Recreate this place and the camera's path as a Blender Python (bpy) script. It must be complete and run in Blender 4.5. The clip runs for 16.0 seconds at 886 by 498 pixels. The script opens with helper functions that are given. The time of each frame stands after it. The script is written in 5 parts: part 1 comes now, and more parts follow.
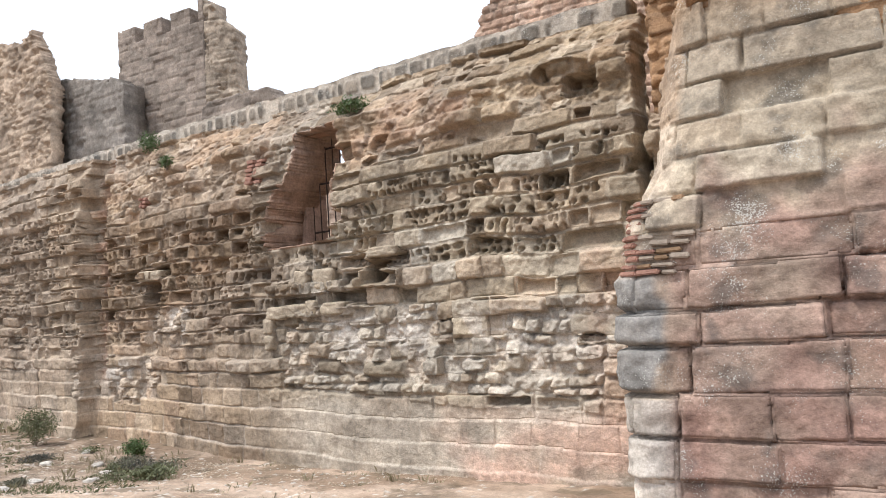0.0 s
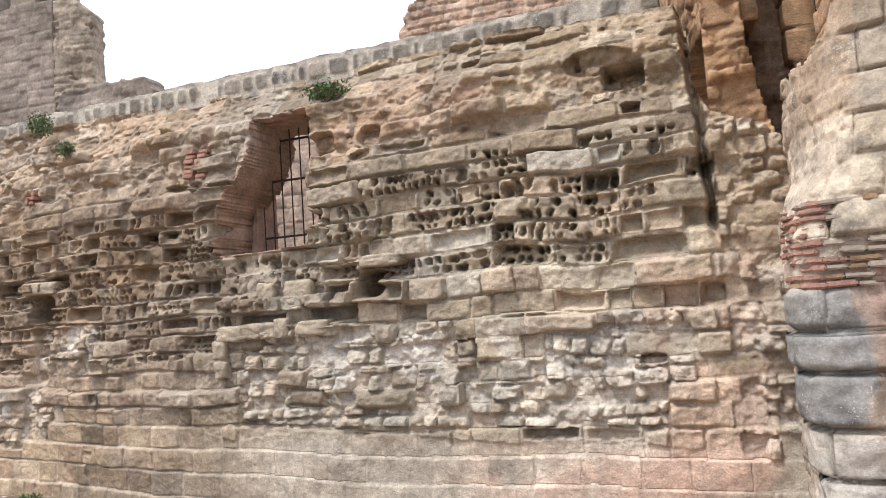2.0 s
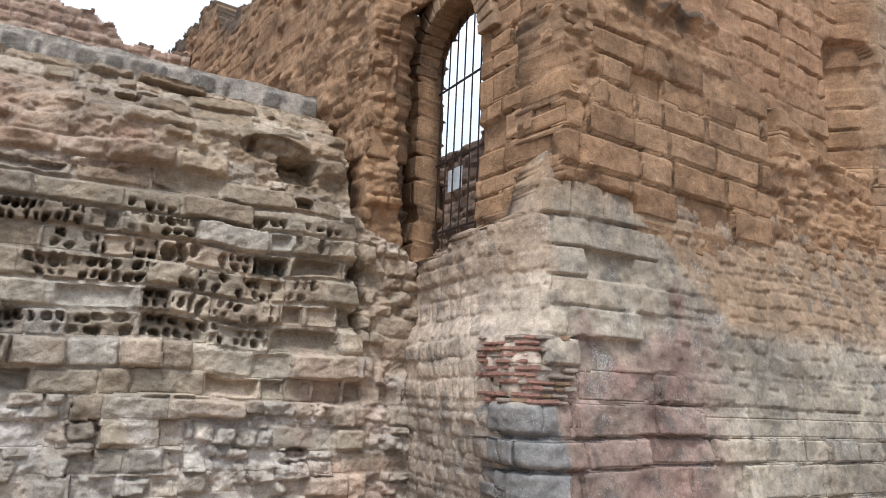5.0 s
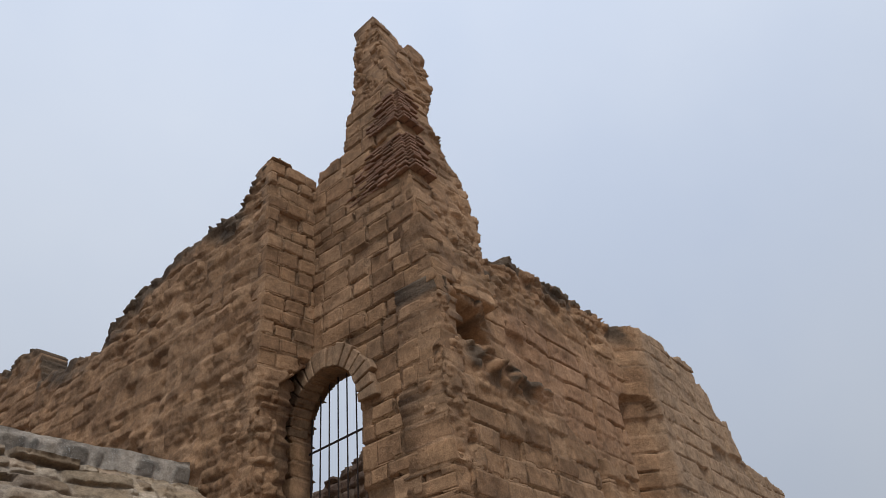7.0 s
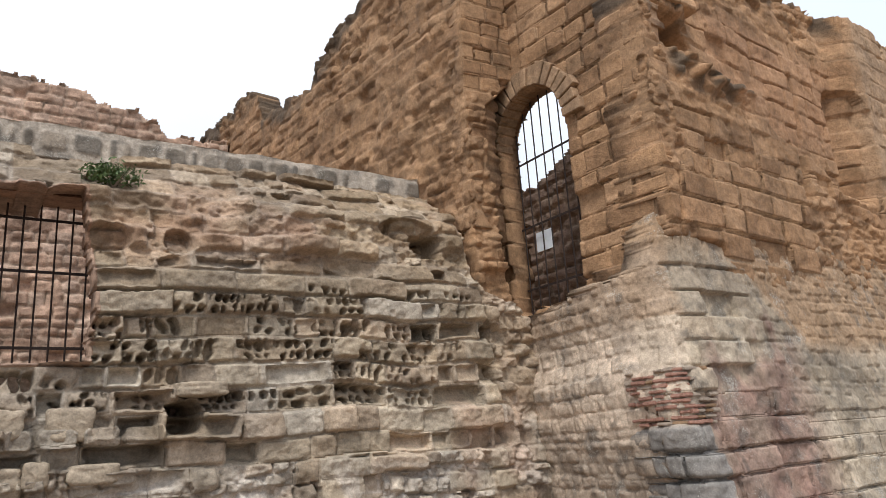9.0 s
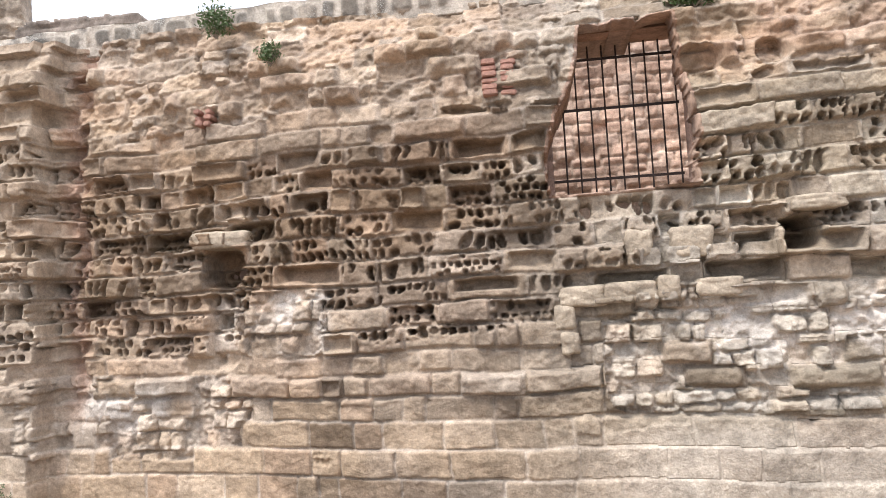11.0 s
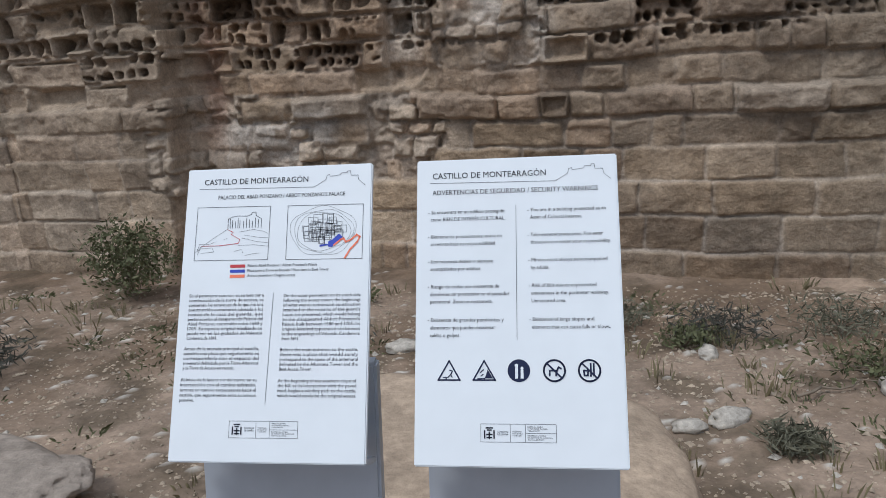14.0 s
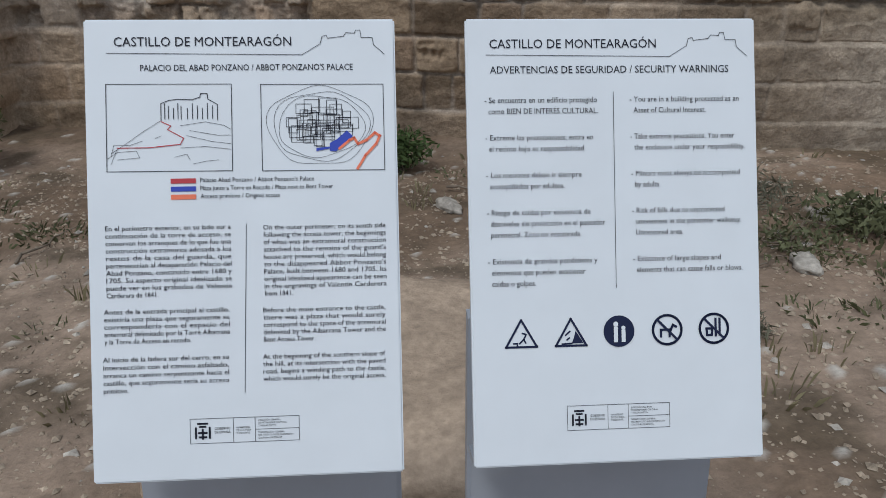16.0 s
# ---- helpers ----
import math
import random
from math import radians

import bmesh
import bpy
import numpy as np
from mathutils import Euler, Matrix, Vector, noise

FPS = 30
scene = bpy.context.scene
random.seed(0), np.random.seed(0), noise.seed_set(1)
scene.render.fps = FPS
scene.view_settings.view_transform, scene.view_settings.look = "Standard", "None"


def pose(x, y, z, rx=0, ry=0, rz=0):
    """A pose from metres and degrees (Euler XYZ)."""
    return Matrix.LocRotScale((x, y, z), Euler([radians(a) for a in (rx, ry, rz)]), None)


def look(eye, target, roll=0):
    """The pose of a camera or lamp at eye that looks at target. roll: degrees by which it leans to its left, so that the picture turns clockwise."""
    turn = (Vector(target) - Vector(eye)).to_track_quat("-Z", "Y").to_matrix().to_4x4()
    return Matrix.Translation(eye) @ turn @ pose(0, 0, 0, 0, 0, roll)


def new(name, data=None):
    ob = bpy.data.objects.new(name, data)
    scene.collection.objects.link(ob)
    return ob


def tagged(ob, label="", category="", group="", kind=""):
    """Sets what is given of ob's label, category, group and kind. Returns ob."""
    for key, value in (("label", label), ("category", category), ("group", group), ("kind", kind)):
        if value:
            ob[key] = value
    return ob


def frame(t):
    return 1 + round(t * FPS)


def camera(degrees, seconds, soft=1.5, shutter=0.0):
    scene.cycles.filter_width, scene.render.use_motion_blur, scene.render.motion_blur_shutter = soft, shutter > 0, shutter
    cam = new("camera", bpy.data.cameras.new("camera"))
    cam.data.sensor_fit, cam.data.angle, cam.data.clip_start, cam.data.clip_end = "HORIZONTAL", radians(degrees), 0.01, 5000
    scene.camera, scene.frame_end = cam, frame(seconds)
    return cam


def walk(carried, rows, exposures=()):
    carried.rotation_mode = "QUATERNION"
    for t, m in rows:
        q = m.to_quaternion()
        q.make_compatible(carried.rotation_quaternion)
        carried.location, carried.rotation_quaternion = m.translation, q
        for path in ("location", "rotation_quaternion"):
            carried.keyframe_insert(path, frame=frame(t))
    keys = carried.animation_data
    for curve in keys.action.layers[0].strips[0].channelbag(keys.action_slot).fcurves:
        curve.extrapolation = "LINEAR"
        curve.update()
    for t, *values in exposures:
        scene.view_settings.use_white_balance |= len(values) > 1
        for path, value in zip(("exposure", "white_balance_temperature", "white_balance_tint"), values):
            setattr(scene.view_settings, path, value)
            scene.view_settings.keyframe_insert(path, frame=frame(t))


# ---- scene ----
cam = camera(62.4, 16.0, soft=0.75)
PATH = [
    (0, (1.076, -1.285, 2.017), (0.008, 0.399, 2.161), -3.7),
    (0.5, (0.237, -1.241, 2.017), (-0.666, 0.534, 2.203), -3.0),
    (1, (-0.568, -1.055, 2.097), (-1.32, 0.79, 2.269), -2.1),
    (1.5, (-1.38, -0.952, 2.144), (-2.06, 0.923, 2.294), -2.7),
    (2, (-2.148, -0.974, 2.21), (-2.82, 0.904, 2.368), -3.9),
    (2.5, (-2.873, -0.82, 2.212), (-3.475, 1.08, 2.378), -4.0),
    (3, (-3.628, -0.78, 2.173), (-3.921, 1.192, 2.322), -1.4),
    (3.5, (-4.31, -0.663, 2.063), (-4.188, 1.328, 2.202), 1.2),
    (3.7, (-4.588, -0.521, 2.045), (-4.308, 1.453, 2.196), 1.4),
    (5.8, (-7.105, -0.575, 2.349), (-5.956, 0.885, 3.091), -0.2),
    (6, (-7.314, -0.535, 2.352), (-6.144, 0.841, 3.21), -1.9),
    (6.5, (-7.811, -0.457, 2.445), (-6.576, 0.718, 3.49), -4.8),
    (7, (-8.353, -0.493, 2.448), (-7.113, 0.568, 3.605), -6.1),
    (7.5, (-8.747, -0.504, 2.384), (-7.542, 0.513, 3.614), -8.6),
    (8, (-9.02, -0.624, 2.263), (-7.798, 0.626, 3.234), -6.0),
    (8.2, (-9.094, -0.638, 2.207), (-7.862, 0.699, 3.04), -5.3),
    (10.3, (-9.785, -0.104, 2.093), (-9.422, 1.837, 2.413), -2.9),
    (10.5, (-9.8, -0.114, 2.076), (-9.615, 1.856, 2.366), -2.8),
    (11, (-10.174, -0.143, 2.005), (-10.422, 1.836, 2.154), -3.2),
    (11.5, (-10.484, -0.052, 1.908), (-11.163, 1.829, 1.862), -4.7),
    (12, (-10.989, 0.126, 1.798), (-11.935, 1.882, 1.656), -6.2),
    (12.5, (-11.596, 0.426, 1.797), (-12.599, 2.144, 1.593), -6.9),
    (13, (-12.231, 0.707, 1.797), (-13.037, 2.516, 1.515), -6.0),
    (13.5, (-12.764, 1.159, 1.714), (-13.289, 3.056, 1.359), -5.4),
    (14, (-13.205, 1.524, 1.638), (-13.477, 3.433, 1.104), -3.5),
    (14.5, (-13.488, 1.784, 1.627), (-13.563, 3.639, 0.884), -0.8),
    (15, (-13.587, 2.037, 1.596), (-13.537, 3.844, 0.742), 0.1),
    (15.5, (-13.594, 2.163, 1.540), (-13.507, 3.942, 0.631), -0.1),
    (16, (-13.641, 2.103, 1.569), (-13.512, 3.881, 0.663), 0.6),
]
# the camera opens up on the shaded wall and closes down against the sky
EXPOSURES = [(0, 0.85, 6250, 10), (2.0, 0.9, 6200, 10), (3.7, 0.92, 6150, 9), (5.8, -0.14, 5700, 9), (6.5, -0.58, 5900, 10), (7.0, -0.5, 6150, 10), (7.5, -0.63, 6300, 10), (8.2, -0.1, 6400, 10), (10.3, 0.84, 6250, 11), (11.0, 1.2, 6200, 12), (11.5, 0.74, 6300, 13), (12.0, 0.2, 6150, 13), (12.5, 0.0, 6050, 12), (13.0, -0.1, 6050, 12), (14.0, -0.38, 5950, 9), (15.0, -0.62, 5950, 9), (16.0, -0.7, 6000, 8)]
walk(cam, [(t, look(eye, target, roll)) for t, eye, target, roll in PATH], EXPOSURES)

# ---- world, sun ----
world = bpy.data.worlds.new("overcast_sky")
scene.world = world
world.use_nodes = True
wn = world.node_tree
wn.nodes.clear()
sky = wn.nodes.new("ShaderNodeTexSky")
sky.sky_type, sky.sun_disc, sky.sun_elevation, sky.sun_rotation = "NISHITA", False, radians(60), radians(219)
cloud = wn.nodes.new("ShaderNodeTexNoise")
cloud.inputs["Scale"].default_value, cloud.inputs["Detail"].default_value = 1.6, 5
veil = wn.nodes.new("ShaderNodeValToRGB")
veil.color_ramp.elements[0].position, veil.color_ramp.elements[0].color = 0.3, (7.6, 8.3, 9.6, 1)
veil.color_ramp.elements[1].position, veil.color_ramp.elements[1].color = 0.75, (9.2, 9.6, 10.2, 1)
# an overcast dome is brightest overhead
dome, height, lift = wn.nodes.new("ShaderNodeTexCoord"), wn.nodes.new("ShaderNodeSeparateXYZ"), wn.nodes.new("ShaderNodeMapRange")
lift.inputs["To Min"].default_value, lift.inputs["To Max"].default_value = 0.62, 1.46
scaled = wn.nodes.new("ShaderNodeVectorMath")
scaled.operation = "SCALE"
wn.links.new(dome.outputs["Generated"], height.inputs[0])
wn.links.new(height.outputs["Z"], lift.inputs["Value"])
mixs = wn.nodes.new("ShaderNodeMixRGB")
mixs.inputs[0].default_value = 0.9
back = wn.nodes.new("ShaderNodeBackground")
back.inputs["Strength"].default_value = 0.1
outw = wn.nodes.new("ShaderNodeOutputWorld")
wn.links.new(cloud.outputs["Fac"], veil.inputs[0])
wn.links.new(sky.outputs[0], mixs.inputs[1])
wn.links.new(veil.outputs[0], mixs.inputs[2])
wn.links.new(mixs.outputs[0], scaled.inputs[0])
wn.links.new(lift.outputs[0], scaled.inputs["Scale"])
wn.links.new(scaled.outputs[0], back.inputs["Color"])
wn.links.new(back.outputs[0], outw.inputs["Surface"])

sun = new("sun", bpy.data.lights.new("sun", "SUN"))
sun.data.energy, sun.data.angle, sun.data.color = 2.1, radians(14), (1.0, 0.96, 0.9)
sun.matrix_world = look((-22, -16, 50), (-4, 6, 0))


# ---- materials ----
def mat(name, rough=0.9, metal=0.0):
    m = bpy.data.materials.new(name)
    m.use_nodes = True
    b = m.node_tree.nodes["Principled BSDF"]
    b.inputs["Roughness"].default_value, b.inputs["Metallic"].default_value = rough, metal
    b.inputs["Specular IOR Level"].default_value = 0.25
    return m, m.node_tree, b


def stone_mat(name, attr=None, colour=(0.3, 0.25, 0.19), grain=38.0, bump=1.0, var=0.42, lichen=0.0):
    """Stone: base colour (attribute or constant), blotches, fine grain, relief, dark and pale lichen."""
    m, nt, b = mat(name, 0.93)
    n, l = nt.nodes, nt.links
    co = n.new("ShaderNodeTexCoord")
    if attr:
        src = n.new("ShaderNodeAttribute")
        src.attribute_name = attr
        base = src.outputs["Color"]
    else:
        src = n.new("ShaderNodeRGB")
        src.outputs[0].default_value = (*colour, 1)
        base = src.outputs[0]
    mul = None
    for scale, amount, detail in ((2.3, var, 6), (11.0, var * 0.7, 8), (grain, var * 0.6, 8)):
        t = n.new("ShaderNodeTexNoise")
        t.inputs["Scale"].default_value, t.inputs["Detail"].default_value, t.inputs["Roughness"].default_value = scale, detail, 0.65
        l.new(co.outputs["Object"], t.inputs["Vector"])
        mp = n.new("ShaderNodeMapRange")
        mp.inputs["From Min"].default_value, mp.inputs["From Max"].default_value = 0.25, 0.75
        mp.inputs["To Min"].default_value, mp.inputs["To Max"].default_value = 1 - amount, 1 + amount
        l.new(t.outputs["Fac"], mp.inputs["Value"])
        mx = n.new("ShaderNodeVectorMath")
        mx.operation = "SCALE"
        l.new(base, mx.inputs[0])
        l.new(mp.outputs[0], mx.inputs["Scale"])
        base, mul = mx.outputs[0], t
    if lichen:
        for scale, lo, soft, colr, top in ((3.2, 0.6 - lichen * 0.12, 0.16, (0.075, 0.068, 0.06), 0.55), (60, 0.69 - lichen * 0.06, 0.06, (0.45, 0.43, 0.38), 0.75)):
            t, wide, add = n.new("ShaderNodeTexNoise"), n.new("ShaderNodeTexNoise"), n.new("ShaderNodeMath")
            t.inputs["Scale"].default_value, t.inputs["Detail"].default_value = scale, 8
            wide.inputs["Scale"].default_value, wide.inputs["Detail"].default_value = 2.1, 4
            l.new(co.outputs["Object"], t.inputs["Vector"])
            l.new(co.outputs["Object"], wide.inputs["Vector"])
            add.operation = "MULTIPLY_ADD"
            add.inputs[1].default_value, add.inputs[2].default_value = 0.7, -0.35
            l.new(wide.outputs["Fac"], add.inputs[0])
            both = n.new("ShaderNodeMath")
            l.new(t.outputs["Fac"], both.inputs[0])
            l.new(add.outputs[0], both.inputs[1])
            mp = n.new("ShaderNodeMapRange")
            mp.inputs["From Min"].default_value, mp.inputs["From Max"].default_value = lo, lo + soft
            mp.inputs["To Max"].default_value = top
            l.new(both.outputs[0], mp.inputs["Value"])
            mx = n.new("ShaderNodeMixRGB")
            mx.inputs[2].default_value = (*colr, 1)
            l.new(mp.outputs[0], mx.inputs[0])
            l.new(base, mx.inputs[1])
            base = mx.outputs[0]
    l.new(base, b.inputs["Base Color"])
    # two scales of relief: pits a few centimetres wide, then sandy grain
    pits = n.new("ShaderNodeTexNoise")
    pits.inputs["Scale"].default_value, pits.inputs["Detail"].default_value, pits.inputs["Roughness"].default_value = grain * 0.42, 5, 0.6
    l.new(co.outputs["Object"], pits.inputs["Vector"])
    coarse = n.new("ShaderNodeBump")
    coarse.inputs["Strength"].default_value, coarse.inputs["Distance"].default_value = min(1.0, bump) * 0.8, 0.024
    l.new(pits.outputs["Fac"], coarse.inputs["Height"])
    bp = n.new("ShaderNodeBump")
    bp.inputs["Strength"].default_value, bp.inputs["Distance"].default_value = bump * 0.8, 0.016
    l.new(mul.outputs["Fac"], bp.inputs["Height"])
    l.new(coarse.outputs[0], bp.inputs["Normal"])
    l.new(bp.outputs[0], b.inputs["Normal"])
    return m


def plain_mat(name, colour, rough=0.6, metal=0.0, var=0.12, scale=20.0, bump=0.0):
    m, nt, b = mat(name, rough, metal)
    n, l = nt.nodes, nt.links
    co, t, mp, mx = n.new("ShaderNodeTexCoord"), n.new("ShaderNodeTexNoise"), n.new("ShaderNodeMapRange"), n.new("ShaderNodeVectorMath")
    t.inputs["Scale"].default_value, t.inputs["Detail"].default_value = scale, 6
    l.new(co.outputs["Object"], t.inputs["Vector"])
    mp.inputs["From Min"].default_value, mp.inputs["From Max"].default_value = 0.25, 0.75
    mp.inputs["To Min"].default_value, mp.inputs["To Max"].default_value = 1 - var, 1 + var
    l.new(t.outputs["Fac"], mp.inputs["Value"])
    mx.operation = "SCALE"
    mx.inputs[0].default_value = colour
    l.new(mp.outputs[0], mx.inputs["Scale"])
    l.new(mx.outputs[0], b.inputs["Base Color"])
    if bump:
        bp = n.new("ShaderNodeBump")
        bp.inputs["Strength"].default_value, bp.inputs["Distance"].default_value = bump, 0.01
        l.new(t.outputs["Fac"], bp.inputs["Height"])
        l.new(bp.outputs[0], b.inputs["Normal"])
    return m


STONE = stone_mat("weathered_sandstone", attr="tone")
ASHLAR = stone_mat("lichened_ashlar", attr="tone", lichen=0.45, bump=0.7)
COPE = stone_mat("lichened_coping", attr="tone", lichen=0.6)
EARTH = stone_mat("dry_earth", attr="tone", grain=24, bump=0.8, var=0.3)
ROCK = stone_mat("pale_rock", colour=(0.36, 0.29, 0.215), grain=22, bump=0.7)
WHITE_ROCK = stone_mat("whitish_rock", colour=(0.42, 0.38, 0.325), grain=22, bump=0.7)
WALLSTONE = stone_mat("standing_stone", colour=(0.34, 0.275, 0.2), grain=34)
PALE = stone_mat("pale_boulder", colour=(0.38, 0.29, 0.21), grain=26, bump=0.8, var=0.36)
SLAB = stone_mat("grey_slab", colour=(0.3, 0.25, 0.205), grain=20, bump=0.8, var=0.34)
CUT = stone_mat("cut_block_stone", colour=(0.37, 0.3, 0.235), grain=40, bump=0.6, var=0.3)
BRICK = stone_mat("red_brick", colour=(0.34, 0.19, 0.14), grain=45, var=0.35)
BROWNSTONE = stone_mat("brown_arch_stone", colour=(0.3, 0.195, 0.115), grain=30)
OLDBRICK = stone_mat("dull_old_brick", colour=(0.27, 0.155, 0.1), grain=40)
IRON = plain_mat("rusty_iron", (0.045, 0.032, 0.027), 0.7, 0.4, 0.4, 60)
PANEL = plain_mat("white_panel", (0.76, 0.795, 0.82), 0.42, 0.0, 0.03, 9)
POST = plain_mat("grey_sheet_metal", (0.42, 0.45, 0.5), 0.45, 0.3, 0.05, 12)
INK = plain_mat("dark_ink", (0.014, 0.015, 0.026), 0.5, 0, 0.05)
NAVY = plain_mat("navy_print", (0.012, 0.018, 0.055), 0.5, 0, 0.05)
RED = plain_mat("red_print", (0.5, 0.06, 0.07), 0.5, 0, 0.05)
BLUE = plain_mat("blue_print", (0.05, 0.08, 0.45), 0.5, 0, 0.05)
ORANGE = plain_mat("orange_print", (0.85, 0.22, 0.12), 0.5, 0, 0.05)
LEAF = plain_mat("green_leaves", (0.07, 0.105, 0.035), 0.6, 0, 0.5, 9)
OLIVE = plain_mat("olive_leaves", (0.115, 0.12, 0.06), 0.7, 0, 0.5, 9)
SAGE = plain_mat("sage_leaves", (0.135, 0.13, 0.09), 0.8, 0, 0.4, 9)
DULL = plain_mat("dull_shrub", (0.07, 0.068, 0.055), 0.8, 0, 0.4, 9)
STRAW = plain_mat("dry_grass", (0.22, 0.19, 0.11), 0.8, 0, 0.4, 5)
TWIG = plain_mat("dead_twig", (0.2, 0.16, 0.12), 0.85, 0, 0.3, 9)

# ---- noise on arrays ----
RT = np.random.RandomState(7)
TAB = RT.rand(256, 256)
TAB2, TAB3 = RT.rand(256, 256), RT.rand(256, 256)


def vnoise(x, y, tab=TAB):
    xi, yi = np.floor(x).astype(int), np.floor(y).astype(int)
    fx, fy = x - xi, y - yi
    fx, fy = fx * fx * (3 - 2 * fx), fy * fy * (3 - 2 * fy)
    a, b, c, d = tab[xi & 255, yi & 255], tab[(xi + 1) & 255, yi & 255], tab[xi & 255, (yi + 1) & 255], tab[(xi + 1) & 255, (yi + 1) & 255]
    return (a * (1 - fx) + b * fx) * (1 - fy) + (c * (1 - fx) + d * fx) * fy - 0.5


def fbm(x, y, octaves=4, tab=TAB):
    out, amp = 0, 1.0
    for k in range(octaves):
        out = out + amp * vnoise(x * 2**k + 17.3 * k, y * 2**k + 5.1 * k, tab)
        amp *= 0.5
    return out


def worley(x, y):
    """Distances to the nearest and the second nearest of jittered points, and a random value of the nearest."""
    xi, yi = np.floor(x).astype(int), np.floor(y).astype(int)
    f1, f2, cell = np.full(x.shape, 9.0), np.full(x.shape, 9.0), np.zeros(x.shape)
    for i in (-1, 0, 1):
        for j in (-1, 0, 1):
            a, b = (xi + i) & 255, (yi + j) & 255
            d = np.hypot(xi + i + 0.12 + 0.76 * TAB[a, b] - x, yi + j + 0.12 + 0.76 * TAB2[a, b] - y)
            near = d < f1
            f2 = np.where(near, f1, np.minimum(f2, d))
            cell = np.where(near, TAB3[a, b], cell)
            f1 = np.where(near, d, f1)
    return f1, f2, cell


def step(lo, hi, x):
    t = np.clip((x - lo) / (hi - lo), 0, 1)
    return t * t * (3 - 2 * t)


def box(u, v, u0, u1, v0, v1, soft=0.3):
    """1 inside a soft-edged rectangle."""
    return step(u0 - soft, u0 + soft, u) * (1 - step(u1 - soft, u1 + soft, u)) * step(v0 - soft, v0 + soft, v) * (1 - step(v1 - soft, v1 + soft, v))


def courses(U, V, rows, lens, seed, wobble=0.03):
    """Lays stones in courses: for each place the stone's number, the distance to its edges, and its own local coordinates."""
    rng = np.random.RandomState(seed)
    u = U + wobble * fbm(U * 1.1 + seed, V * 2.2, 3)
    v = V + wobble * 1.6 * fbm(U * 0.45 + 3 * seed, V * 0.5 + 9, 3)
    k = np.clip(np.searchsorted(rows, v) - 1, 0, len(rows) - 2)
    sid, a, lu, wid = np.zeros(U.shape, int), np.zeros(U.shape), np.zeros(U.shape), np.ones(U.shape)
    total = 0
    for r in range(len(rows) - 1):
        cuts = [u.min() - 1 - rng.rand() * 0.5]
        while cuts[-1] < u.max() + 1:
            cuts.append(cuts[-1] + (lens[0] + (lens[1] - lens[0]) * rng.rand() ** 1.3) * (0.75 + 0.5 * (rows[r + 1] - rows[r]) / 0.33 * 0.5))
        cuts = np.array(cuts)
        at = k == r
        i = np.clip(np.searchsorted(cuts, u[at]) - 1, 0, len(cuts) - 2)
        sid[at] = total + i
        a[at] = np.minimum(u[at] - cuts[i], cuts[i + 1] - u[at])
        wid[at] = cuts[i + 1] - cuts[i]
        lu[at] = (u[at] - cuts[i]) / wid[at] * 2 - 1
        total += len(cuts)
    lo, hi = np.array(rows)[k], np.array(rows)[k + 1]
    b = np.minimum(v - lo, hi - v)
    lv = (v - lo) / (hi - lo) * 2 - 1
    d = np.maximum(a, 1e-4) * np.maximum(b, 1e-4) / np.sqrt(np.maximum(a, 1e-4) ** 2 + np.maximum(b, 1e-4) ** 2)
    return sid, d, lu, lv, total, k, wid, hi - lo


def sheet(name, P, N, keep, tone, material, parent=None, thick=0.0, label=""):
    """A relief mesh from a grid of places P (rows, columns, 3): faces where keep, with its rim drawn back by thick along -N, and closed behind."""
    nr, nc = P.shape[:2]
    idx = np.arange(nr * nc).reshape(nr, nc)
    q = np.stack([idx[:-1, :-1], idx[:-1, 1:], idx[1:, 1:], idx[1:, :-1]], -1)
    k = keep
    cr = np.cross(P[0, -1] - P[0, 0], P[-1, 0] - P[0, 0])
    if cr @ N < 0:
        q = q[..., ::-1]
    faces = [q[k]]
    verts, cols = P.reshape(-1, 3), tone.reshape(-1, 3)
    if thick:
        off = nr * nc
        verts = np.concatenate([verts, verts - np.array(N) * thick])
        cols = np.concatenate([cols, cols])
        faces.append(q[k][:, ::-1] + off)
        pad = np.zeros((k.shape[0] + 2, k.shape[1] + 2), bool)
        pad[1:-1, 1:-1] = k
        for dr, dc, e0, e1 in ((-1, 0, (0, 0), (0, 1)), (1, 0, (1, 1), (1, 0)), (0, 1, (0, 1), (1, 1)), (0, -1, (1, 0), (0, 0))):
            rim = k & ~pad[1 + dr : pad.shape[0] - 1 + dr, 1 + dc : pad.shape[1] - 1 + dc]
            r, c = np.nonzero(rim)
            va, vb = idx[r + e0[0], c + e0[1]], idx[r + e1[0], c + e1[1]]
            f = np.stack([vb, va, va + off, vb + off], -1)
            faces.append(f[:, ::-1] if cr @ N < 0 else f)
    faces = np.concatenate(faces)
    used, inv = np.unique(faces, return_inverse=True)
    faces = inv.reshape(-1, 4)
    return quads(name, verts[used], faces, cols[used], material, parent, label)


